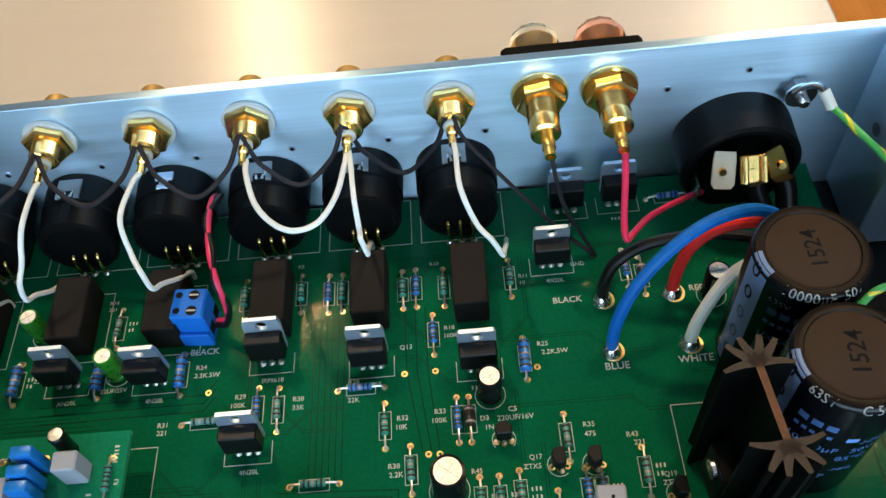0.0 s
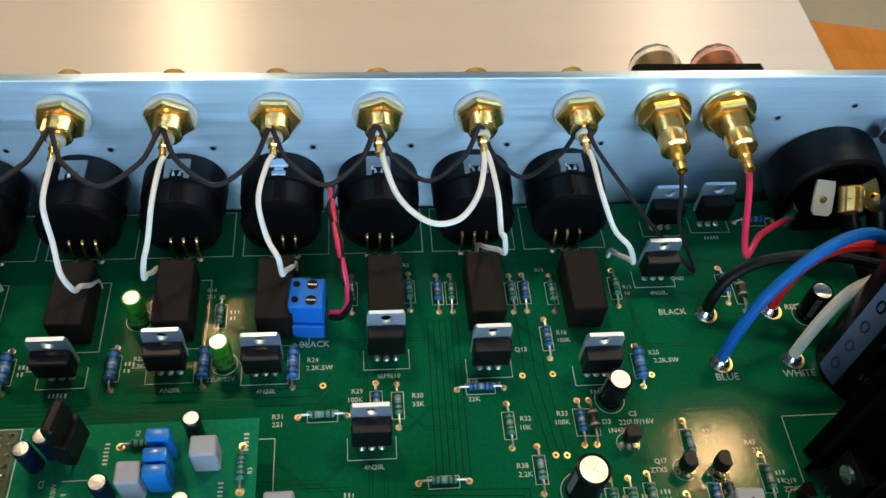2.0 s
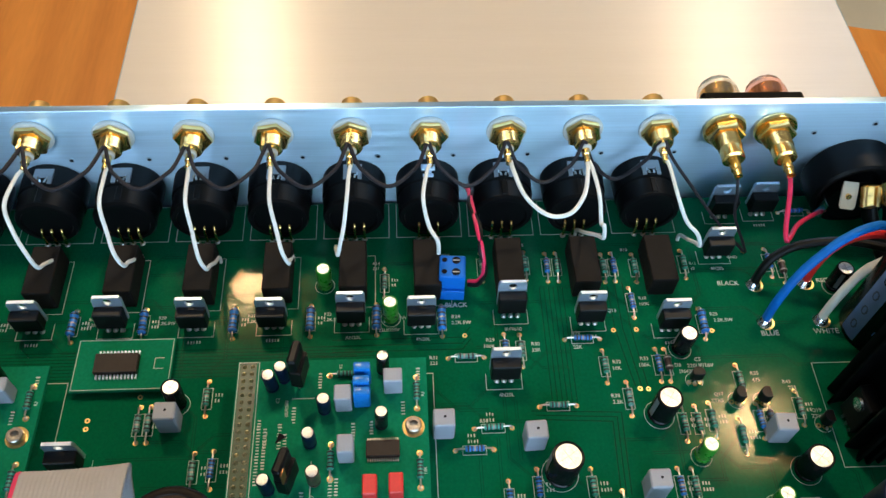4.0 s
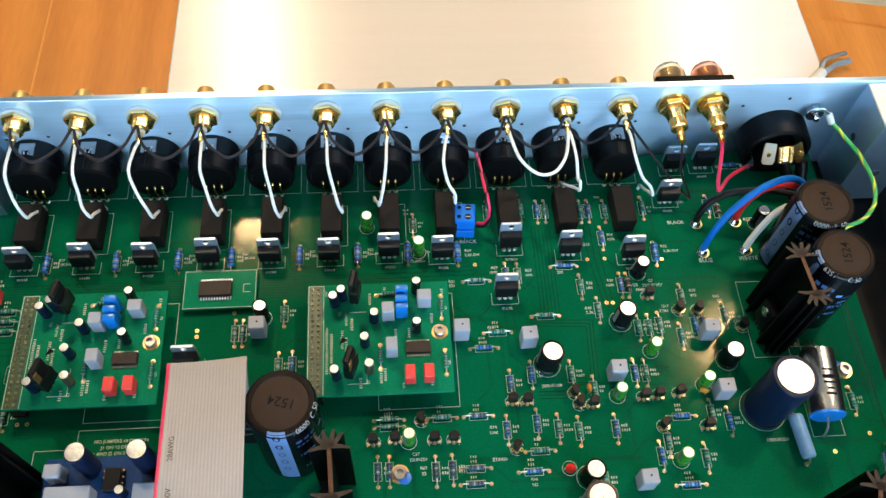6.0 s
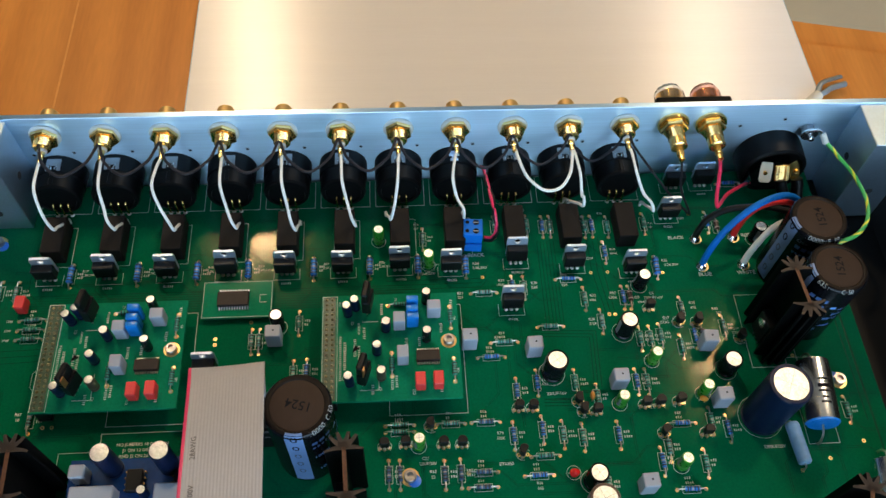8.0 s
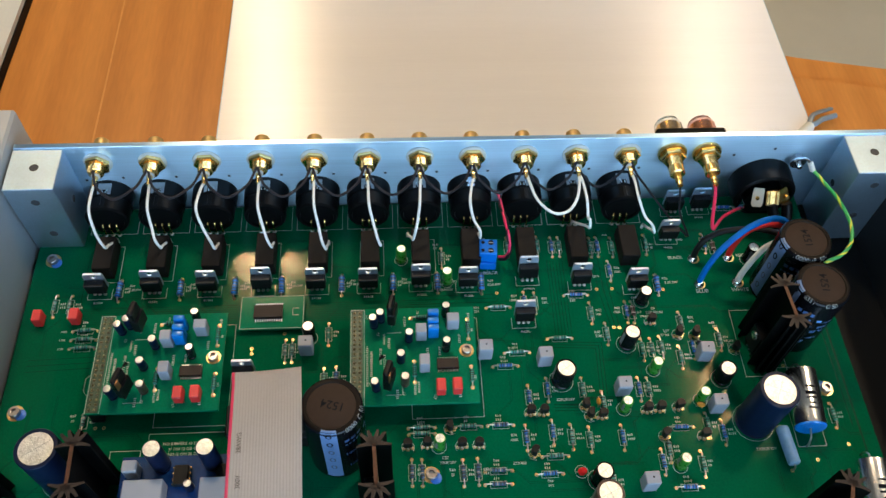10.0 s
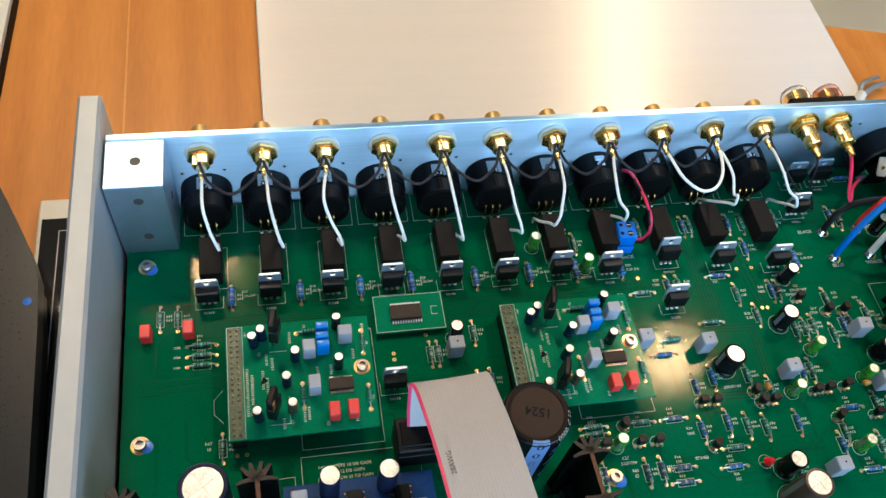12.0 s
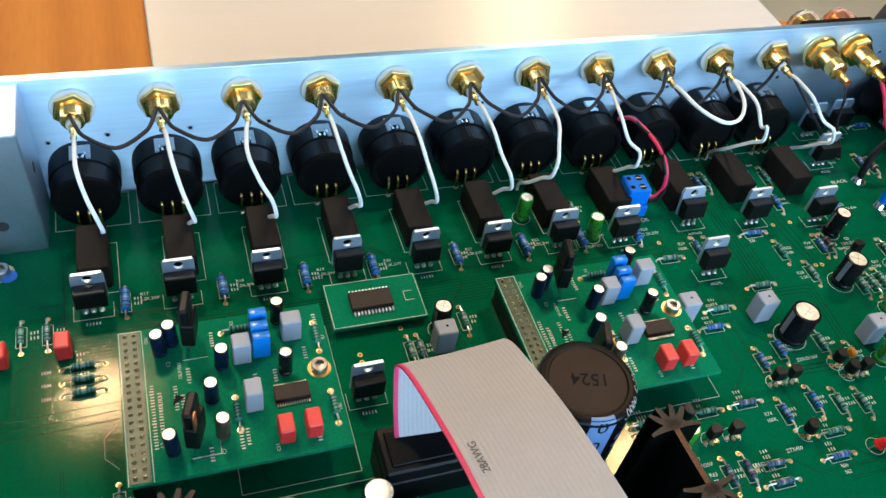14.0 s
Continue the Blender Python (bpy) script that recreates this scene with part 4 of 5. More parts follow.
def resistor(kind, label, material, length, r, bands, pitch=12.7):
    def make():
        ob = thing("resistor", label, "resistor", group=kind)
        h, z = length / 2, r + 0.5
        prof = [(0, -h), (r * 0.75, -h), (r, -h + 0.5), (r, -h + 1.4), (r * 0.84, -h + 2.0), (r * 0.84, h - 2.0), (r, h - 1.4), (r, h - 0.5), (r * 0.75, h), (0, h)]
        part("body", lathe(prof, "x", 14, (0, 0, z)), material, ob)
        for k, band in enumerate(bands):
            bx = -h + 0.95 + k * (length - 1.9) / (len(bands) - 1)
            rr = r * (1.03 if k in (0, len(bands) - 1) else 0.87)
            part("colour_band", lathe([(rr, bx - 0.3), (rr, bx + 0.3)], "x", 14, (0, 0, z)), band, ob)
        for s in (-1, 1):
            part("lead", tube(spline([(s * (h - 0.2), 0, z), (s * (pitch / 2 - 1.0), 0, z * 0.95), (s * pitch / 2, 0, z * 0.4), (s * pitch / 2, 0, 0)], 3), 0.3, 6), TIN, ob)
            part("joint", lathe([(0, 0.9), (0.32, 0.7), (0.62, 0.14)], seg=9, off=(s * pitch / 2, 0, 0)), FLUX_TIN, ob, "solder joint")
        return ob
    return make


def lay(make, rows, group, seed=1):
    """Lays resistors along their rows of two lead ends (x, y, x, y)."""
    rnd = random.Random(seed)
    spots = []
    for xa, ya, xb, yb in rows:
        cx, cy = (xa + xb) / 2, (ya + yb) / 2
        ang = 0 if abs(xb - xa) > abs(yb - ya) else 90
        upright = ang == 90
        ang += rnd.choice((0, 180)) + rnd.uniform(-2.5, 2.5)
        if cy < -98 or cx < 50:
            for row, n in ((0, 3), (1, rnd.choice((2, 3, 4)))):
                print_bars(part_boxes, cx + (2.6 if upright else -2.0), cy + ((0.8 if upright else 4.6) - row * 2.1), n, rnd)
        spots.append(at(cx, cy, 0, 0, 0, ang))
        if ang % 180 > 45 and ang % 180 < 135:
            pads((cx, cy + 6.35), (cx, cy - 6.35))
            track([(cx - 1.6, cy - 3.9), (cx + 1.6, cy - 3.9), (cx + 1.6, cy + 3.9), (cx - 1.6, cy + 3.9), (cx - 1.6, cy - 3.9)], 0.2, 0.07, part_boxes)
        else:
            pads((cx - 6.35, cy), (cx + 6.35, cy))
            track([(cx - 3.9, cy - 1.6), (cx + 3.9, cy - 1.6), (cx + 3.9, cy + 1.6), (cx - 3.9, cy + 1.6), (cx - 3.9, cy - 1.6)], 0.2, 0.07, part_boxes)
    return place(make, spots, group)


part_boxes = bmesh.new()
B1, B2, B3 = BAND_DARK, BAND_RED, BAND_GREY
TEAL = resistor("teal resistors", "small teal resistor with colour bands lying on the board", TEAL_BODY, 6.3, 1.06, (B1, B1, B3, B1, B1))
BLUE = resistor("blue resistors", "small blue resistor with dark colour bands lying on the board", BLUE_BODY, 6.3, 1.06, (B1, B1, B3, B1, B1))
PALE = resistor("pale resistors", "grey-teal resistor with dark colour bands lying on the board", PALE_BODY, 6.3, 1.02, (B1, B3, B1, B1))
NIGHT = resistor("dark resistors", "dark slate resistor lying on the board", NIGHT_BODY, 6.4, 1.06, (B1, B3, B1, B1))
POWER = resistor("power resistors", "thick blue power resistor with colour bands", BLUE_BODY, 9.0, 1.6, (B1, B1, B3, B1, B1), 13.2)
DIODE = resistor("diodes", "small dark diode with a grey end band", DIODE_BODY, 5.4, 1.35, (B3, B3))

lay(POWER, [(x, -55.4, x, -68.6) for x in BIG_BLUE_X] + [(59, -56.8, 59, -69.6), (153.7, -60.7, 153.7, -73.4)], "power resistors", 2)
lay(BLUE, [(81, -69.4, 81, -81.8), (102.3, -72.2, 115.7, -72.2), (134.5, -76.6, 134.5, -89.8), (129.3, -51, 129.3, -63.6), (99.6, -35, 99.6, -46.8), (125, -35.6, 125, -47.4), (60.9, -112.5, 74.4, -112.5),
           (77.8, -123.4, 77.8, -136), (87.4, -119.8, 87.4, -132.2), (74.3, -144.5, 74.3, -156.5), (87.4, -142.3, 87.4, -154.3), (77, -168.9, 90.3, -168.9), (133.5, -121, 133.5, -133.6), (121, -146, 121, -158.4),
           (144, -148.2, 156.8, -148.2), (170.8, -145.2, 170.8, -157.6), (138.4, -159, 138.4, -171)], "blue resistors", 3)
lay(BLUE, [(142.2, -177.8, 155.1, -177.8), (165.4, -99, 165.4, -111.6), (185.2, -35, 185.2, -47), (195.9, -17.1, 208, -17.1), (-17.4, -110.4, -17.4, -122.4)], "blue resistors", 4)
lay(TEAL, [(115.4, -76.5, 115.4, -90), (91.5, -33.5, 91.5, -46.5), (75, -33.8, 75, -46.8), (103.6, -35, 103.6, -46.8), (121.1, -36, 121.1, -47.4), (133, -36.4, 133, -47.6), (152.1, -34.8, 152.1, -46.9),
           (90.3, -97.8, 104, -97.8), (67.8, -105.1, 81, -105.1), (18, -143.8, 30.5, -143.8), (18, -146.9, 30.5, -146.9), (40.3, -144, 53.5, -144), (79.9, -160.4, 94.8, -160.4), (105, -120.4, 105, -132.6),
           (105, -146, 105, -159), (-21.5, -84.8, -21.5, -97.8), (139, -99, 139, -111.8), (143.9, -99, 143.9, -112)], "teal resistors", 5)
lay(TEAL, [(149, -98.2, 149, -110.8), (158, -104, 158, -116.8), (138.2, -121.2, 138.2, -133.8), (163.8, -141, 163.8, -154), (157.3, -160, 157.3, -173.4), (227.6, -138, 227.6, -151.6), (-151, -85.4, -138.5, -85.4),
           (-151, -90.5, -138.5, -90.5), (-151, -95.3, -138.5, -95.3), (113, -168, 113, -180.5), (114.2, -128, 114.2, -140.4)], "teal resistors", 6)
lay(PALE, [(86.6, -69.8, 86.6, -82.4), (121.9, -89.6, 121.9, -101.9), (161.9, -84.2, 161.9, -96.6), (180.2, -94.8, 180.2, -107.2), (60.5, -78.4, 73.4, -78.4), (38.6, -40.5, 38.6, -52.5), (96.3, -144.6, 96.3, -157.2),
           (-162.7, -64.2, -162.7, -76.4), (-155, -64.6, -155, -76.8), (-136.7, -127.6, -136.7, -140.8), (-43.1, -94, -43.1, -106.2), (-39.7, -94, -39.7, -106.2), (-23.4, -110.6, -23.4, -123.2), (142.4, -152.6, 142.4, -165.4)], "pale resistors", 7)
lay(NIGHT, [(55.8, -143.9, 69.2, -143.9), (19, -159.2, 19, -172), (23.8, -159.4, 23.8, -172.2), (43, -160.4, 43, -173), (50, -160, 50, -172.8), (53, -166.4, 66.3, -166.4), (52.5, -172.9, 65.8, -172.9), (169, -99, 169, -111.6)], "dark resistors", 8)
lay(DIODE, [(137.7, -76.8, 137.7, -89.8), (189.5, -38, 189.5, -49.8)], "diodes", 9)
tagged(part("silkscreen_box", part_boxes, SILK, board), kind="stuff")


DULL_STRIPE = shade("dull_sleeve_stripe", (0.16, 0.17, 0.19), 0.45)


def can(kind, label, r, h, sleeve, top=CANTOP, stripe=DULL_STRIPE, seg=28):
    """An upright electrolytic capacitor."""
    def make():
        ob = thing("capacitor", label, "capacitor", group=kind)
        part("sleeve", lathe([(0, 0.3), (r * 0.92, 0.3), (r, 0.8), (r, 1.6), (r * 0.9, 2.1), (r * 0.9, 2.5), (r, 3.1), (r, h - 0.5), (r * 0.97, h - 0.12), (r * 0.86, h), (r * 0.8, h - 0.12)], seg=seg), sleeve, ob)
        part("top", lathe([(r * 0.84, h - 0.35), (r * 0.8, h - 0.15), (r * 0.45, h - 0.1), (0, h - 0.2)], seg=seg), top, ob, "bare aluminium top")
        if stripe:
            part("stripe", lathe([(r + 0.03, 3.2), (r + 0.03, h - 0.7)], seg=6, start=2.6, sweep=0.45), stripe, ob, "pale printed stripe")
        for a in (0.4, 0.4 + math.pi / 2):
            b = box(-r * 0.72, r * 0.72, -0.07, 0.07, h - 0.16, h - 0.08)
            part("score", b, PRONG, ob, m=at(0, 0, 0, 0, 0, math.degrees(a)))
        for s in (-1, 1):
            part("lead", tube([(s * r * 0.45, 0, 0.4), (s * r * 0.45, 0, -0.5)], 0.3, 6), TIN, ob)
        return ob
    return make


footprints = bmesh.new()


def ring_print(x, y, r, w=0.2, start=0.0, sweep=2 * math.pi):
    lathe([(r, 0.01), (r, 0.06), (r + w, 0.06), (r + w, 0.01)], seg=28, off=(x, y, 0), bm=footprints, start=start, sweep=sweep)


def stand(make, spots, group):
    """Places cans and prints a ring on the board round each."""
    for ob in place(make, spots, group):
        body = [o for o in ob.children if o.name.startswith("sleeve")][0]
        ring_print(ob.location.x * 1000, ob.location.y * 1000, body.dimensions.x * 500 + 0.7)


stand(can("green capacitors", "small green electrolytic capacitor with a bright top", 2.7, 11.5, GREEN_SLEEVE), [at(x, y, 0, a, b, c) for x, y, a, b, c in ((142.5, -117.2, 1, 1, 0), (124, -137.6, 0, -1, 60), (163, -134.4, 0, 1, 130), (146.3, -167.3, 0, 1, 20), (32.2, -153.4, 1, 0, 70), (16.6, -47, 0, 1, 10), (40.7, -61.6, 1, 0, 220))], "green capacitors")
stand(can("black capacitors", "small black electrolytic capacitor with a bright top", 3.2, 12.5, BLACK_SLEEVE), [at(143.5, -77, 0, 2, 1, 0), at(-31, -93.2, 0, -2, 2, 40), at(207.3, -52.1, 0, 0, 0, 80)], "black capacitors")
stand(can("black cans", "black electrolytic capacitor with a scored bright top", 4.3, 14, BLACK_SLEEVE), [at(131.3, -102, 0, 1, 2, 30), at(106.3, -172.5, 0, 2, -1, 100), at(176.3, -123, 0, -2, 3, 200)], "black cans")
stand(can("black cans", "large black electrolytic capacitor with a scored bright top", 5.2, 14.5, BLACK_SLEEVE), [at(94.9, -121.5, 0, -1, 3, 10)], "black cans")
stand(can("brown cans", "brown electrolytic capacitor near the board's front", 6.3, 25, BROWN_SLEEVE), [at(105, -186.5, 0)], "brown cans")
stand(can("blue cans", "large dark blue electrolytic capacitor with a bright top", 9.2, 37, NAVY_SLEEVE, stripe=None, seg=40), [at(186.8, -146.5, 0, 0, 1, 40), at(-141.0, -161.5, 0, 0, 0, 10)], "blue cans")


def film_box(label, w, d, h, material, dot=True):
    def make():
        ob = thing("film_capacitor", label, "capacitor", group="box capacitors")
        part("case", box(-w / 2, w / 2, -d / 2, d / 2, 0.4, h, 0.45), material, ob)
        if dot:
            part("gate_mark", lathe([(0, h + 0.05), (0.45, h + 0.05), (0.5, h - 0.1)], seg=10, off=(0.3, 0.2, 0)), INK, ob)
        for s in (-1, 1):
            part("lead", tube([(s * w * 0.35, 0, 0.6), (s * w * 0.35, 0, -0.4)], 0.3, 6), TIN, ob)
        return ob
    return make


place(film_box("grey box film capacitor standing on the board", 7.0, 6.2, 11.5, GREY_BOX), [at(x, y, 0, 0, 0, r) for x, y, r in ((57.6, -105.5, 0), (87.3, -110.5, 2), (124.3, -128, 0), (169.3, -110.5, -3), (129, -176, 2), (-32.2, -100.3, 0), (169.5, -138.8, 0))], "box capacitors")
place(film_box("small red box capacitor standing on the board", 4.6, 6.6, 7.2, RED_BOX, False), [at(-168.2, -79.0, 0), at(-150.0, -78.6, 0)], "red box capacitors")


def small_transistor():
    ob = thing("small_transistor", "small black half-round transistor on three legs", "transistor", group="small transistors")
    outline = [(2.2 * math.cos(a), 2.2 * math.sin(a)) for a in (math.radians(-35 + 250 * k / 14) for k in range(15))]
    b = prism(outline, 2.4, 7.0)
    bmesh.ops.bevel(b, geom=[e for e in b.edges if abs(e.verts[0].co.z - e.verts[1].co.z) < 0.1], offset=0.25, segments=1, affect="EDGES")
    part("body", b, EPOXY, ob)
    for s in (-1.27, 0, 1.27):
        part("leg", tube([(s, 0, 2.5), (s, -0.1, 1.6), (s * 1.5, -1.0 + abs(s) * 0.4, 0)], 0.27, 6), TIN, ob)
        part("joint", lathe([(0, 0.7), (0.35, 0.6), (0.62, 0.12)], seg=9, off=(s * 1.5, -1.0 + abs(s) * 0.4, 0)), FLUX_TIN, ob, "solder joint")
    return ob


Q = [(17.4, -153, 0), (26.6, -152.6, 0), (43.1, -153.4, 5), (51.2, -153.6, -4), (38, -144.5, 90), (77.7, -138, 0), (84.1, -138.2, 0), (77.6, -158.6, 60), (105.3, -135.5, 90), (107, -140.5, 80), (135.3, -138.7, 0), (141.7, -138.4, 0),
     (151.2, -137.8, 10), (141.7, -152.2, 40), (160.6, -153.1, 0), (159.2, -97.4, 90), (168.0, -97.8, 90), (146.0, -89.6, 0), (187, -107, 90), (112.6, -141, 0)]
place(small_transistor, [at(x, y, 0, 0, 0, r) for x, y, r in Q], "small transistors")
for x, y, r in Q:
    ring_print(x, y - 0.1, 2.9, 0.2, math.radians(r - 40), math.radians(260))
    pads((x - 1.9, y - 0.6), (x, y - 1.2), (x + 1.9, y - 0.6))


def ceramic():
    ob = thing("ceramic_capacitor", "small orange dipped ceramic capacitor", "capacitor", group="ceramic capacitors")
    part("disc", lathe([(0, -1.0), (1.2, -0.9), (1.9, -0.4), (2.0, 0), (1.9, 0.4), (1.2, 0.9), (0, 1.0)], "x", 14, (0, 0, 3.4)), AMBER, ob)
    for s in (-1.3, 1.3):
        part("lead", tube([(0, s, 2.4), (0, s, 0)], 0.27, 6), TIN, ob)
    return ob


place(ceramic, [at(111.5, -134.5, 0), at(161.8, -138, 0, 0, 0, 70)], "ceramic capacitors")
led = thing("indicator_led", "round red indicator lamp leaning on its leads", "led", at(97.7, -168.4, 0, 12, 14, 0))
part("lens", lathe([(1.9, 2.5), (1.9, 3.2), (1.6, 3.3), (1.6, 5.2), (1.2, 6.2), (0.6, 6.7), (0, 6.8)], seg=20), RED_LED, led)
for s in (-1.2, 1.2):
    part("lead", tube([(s, 0, 3.2), (s, 0, -0.6)], 0.27, 6), TIN, led)
ring_print(98.8, -168.2, 3.0)
tagged(part("footprint_ring", footprints, SILK, board), kind="stuff")

# blue screw terminal
term = thing("screw_terminal", "bright blue two-way screw terminal", "terminal block", at(63.2, -48.4, 0, 0, 0, -4))
part("housing", box(-4.7, 4.7, -4.8, 4.8, 0.2, 13.6, 0.5), BLUE_BLOCK, term)
part("step", box(-4.7, 4.7, -6.2, -4.8, 0.2, 6.0, 0.3), BLUE_BLOCK, term)
for py in (-2.5, 2.5):
    screw = part("screw", lathe([(0, 13.66), (1.5, 13.7), (1.6, 13.55)], seg=16, off=(1.3, py, 0)), INK, term)
    part("slot", box(0.0, 2.6, py - 0.25, py + 0.25, 13.69, 13.76), PRONG, screw)
    part("test_hole", lathe([(0, 13.66), (1.0, 13.66), (1.0, 13.5)], seg=12, off=(-2.9, py, 0)), INK, term)
    part("wire_entry", box(4.68, 4.76, py - 1.6, py + 1.6, 2.5, 6.5), INK, term)

# axial film capacitors and the light blue power resistor beside the large capacitor
for cx, cy, rz in ((212, -139, -6), (232.5, -186, -8)):
    axial = thing("axial_capacitor", "silver wrapped axial film capacitor with dark printing", "capacitor", at(cx, cy, 8.4, 0, 0, rz), "axial capacitors")
    part("wrap", lathe([(0, 14.5), (6.6, 14.5), (7.6, 14.0), (7.7, 12), (7.7, -13), (7.5, -14.5)], "y", 36), FILM_SILVER, axial)
    part("end_fill", lathe([(7.45, -14.5), (6.8, -15.3), (0, -15.4)], "y", 36), BLUE_DIP, axial, "dark blue resin end")
    for k, (w, y) in enumerate(((4.4, 3.4), (5.2, 0.2), (4.8, -2.4), (2.8, -5.2), (4.2, -7.6))):
        part("print_bar", lathe([(7.75, y - (0.9 if k == 1 else 0.45)), (7.75, y + (0.9 if k == 1 else 0.45))], "y", 8, start=math.pi / 2 - w / 15, sweep=w / 7.5), INK, axial)
    for s in (-1, 1):
        part("lead", tube(spline([(0, s * 15, 0), (0, s * 19, -1.5), (0, s * 21, -5), (0, s * 21.3, -8.4)], 4), 0.5), TIN, axial)
pads((213.5, -166.8), (231, -159.6), (210, -117))
big = thing("power_resistor", "light blue cement-coated power resistor standing at a slant", "resistor", at(199, -160.8, 4.2, 0, 0, 4))
part("body", lathe([(0, 9.4), (2.6, 9.4), (3.1, 8.6), (3.0, -8.4), (2.5, -9.2), (0, -9.2)], "y", 22), SKY_BODY, big)
for s in (-1, 1):
    part("lead", tube(spline([(0, s * 9, 0), (0, s * 10.6, -0.8), (0, s * 11, -4.2)], 4), 0.4), TIN, big)
pads((199.6, -171.6), (198.5, -150))

# large snap-in capacitors
def snap_in(label, r, h, stripe_angle, text=(), shoulder=()):
    ob = thing("snap_in_capacitor", label, "capacitor", group="snap-in capacitors")
    curl = [(r * 0.86 + r * 0.14 * math.sin(a), h - 1.9 * (1 - math.cos(a))) for a in (math.pi / 2 * k / 5 for k in range(6))]
    part("sleeve", lathe([(0, 0.2), (r, 0.2)] + curl[::-1] + [(r * 0.84, h - 0.5)], seg=56), BLACK_SLEEVE, ob)
    part("rim", lathe([(r * 0.94, h - 0.21), (r * 0.90, h + 0.03), (r * 0.85, h + 0.06), (r * 0.80, h + 0.02), (r * 0.78, h - 0.3)], seg=56), RIM, ob, "smoky curled sleeve rim")
    part("vent_disc", lathe([(r * 0.80, h - 0.4), (r * 0.76, h - 0.22), (0, h - 0.2)], seg=56), VENT, ob, "brown phenolic end disc")
    stripe = part("stripe", lathe([(r * 0.85, h + 0.10), (r * 0.90, h + 0.08), (r * 0.965, h - 0.45), (r + 0.03, h - 1.9), (r + 0.05, 2)], seg=8, start=stripe_angle - 0.27, sweep=0.54), STRIPE, ob, "pale stripe with dark zero marks")

    def wrap(line, size, z, angle):
        b = words(line, size)
        for v in b.verts:
            a, high = angle + v.co.x / r, z + v.co.y
            over = max(0.0, high - (h - 1.9))
            lean = min(1.0, over / 2.9) * math.pi / 2
            out = r * 0.86 + (r * 0.14 + 0.09) * math.cos(lean) - max(0.0, over - 2.9)
            v.co = (out * math.cos(a), out * math.sin(a), high - over + (1.9 + 0.12) * math.sin(lean))
        return b

    # lower zeros get a weaker colour that paints in the shade down the sleeve
    for k in range(5):
        part("zero_mark", wrap("0", 6.6, h - 2.4 - 9.0 * k, stripe_angle), INK if k < 2 else SHADED_MARK, stripe)
    part("date_code", words("1524", 5.3), INK, ob, m=at(0.5, 0.3, h - 0.14, 0, 0, math.degrees(stripe_angle) - 100))
    for line, size, z, da, material in tuple(text) + tuple(shoulder):
        part("lettering", wrap(line, size, z, stripe_angle + da), material, ob)
    # the maker's mark as plain blocks, its type line as bars
    for k in range(3):
        part("logo_bar", lathe([(r + 0.06, h - 11.6), (r + 0.06, h - 9.2)], seg=4, start=stripe_angle + 0.48 + 0.24 * k, sweep=0.17), DIM_PRINT, ob)
    for k in range(5):
        part("print_bar", lathe([(r + 0.06, h - 15.4), (r + 0.06, h - 14.0)], seg=3, start=stripe_angle + 0.48 + 0.14 * k, sweep=0.085), DIM_PRINT, ob)
    part("logo_dot", lathe([(r + 0.06, h - 15.4), (r + 0.06, h - 13.6)], seg=6, start=stripe_angle + 1.34, sweep=0.2), BLUE_PRINT, ob)
    return ob


PRINT = (("10000\u00b5F", 3.3, 26.6, 0.88, BLUE_PRINT), ("50V", 3.3, 26.6, 1.72, BLUE_PRINT), ("-NEG", 2.3, 30.8, 1.78, BLUE_PRINT), ("85\u00b0C", 3.3, 22.4, 1.62, BLUE_PRINT), ("-NEG", 2.3, 16.0, 1.6, BLUE_PRINT), ("10000\u00b5F", 3.3, 12.0, 0.95, BLUE_PRINT))
snap_in("tall black snap-in capacitor with a brown end disc", 13.0, 47, math.radians(192), PRINT, (("10000\u00b5F  50V", 3.4, 46.0, 1.30, WASHER), ("63SV", 2.6, 40.8, 0.62, DULL_STRIPE))).matrix_world = at(217.5, -70.5, 0)
snap_in("tall black snap-in capacitor beside the heatsink", 13.0, 47, math.radians(185), PRINT, (("63SV", 3.0, 46.2, 0.66, WASHER), ("C 50", 3.0, 46.2, 1.5, WASHER))).matrix_world = at(218.6, -96.6, 0)
snap_in("tall black snap-in capacitor beside the ribbon cable", 13.4, 52, math.radians(265), PRINT, (("10000", 3.2, 51.2, 0.75, WASHER), ("C 50", 3.2, 51.2, 1.4, WASHER))).matrix_world = at(-15.0, -153.0, 0)


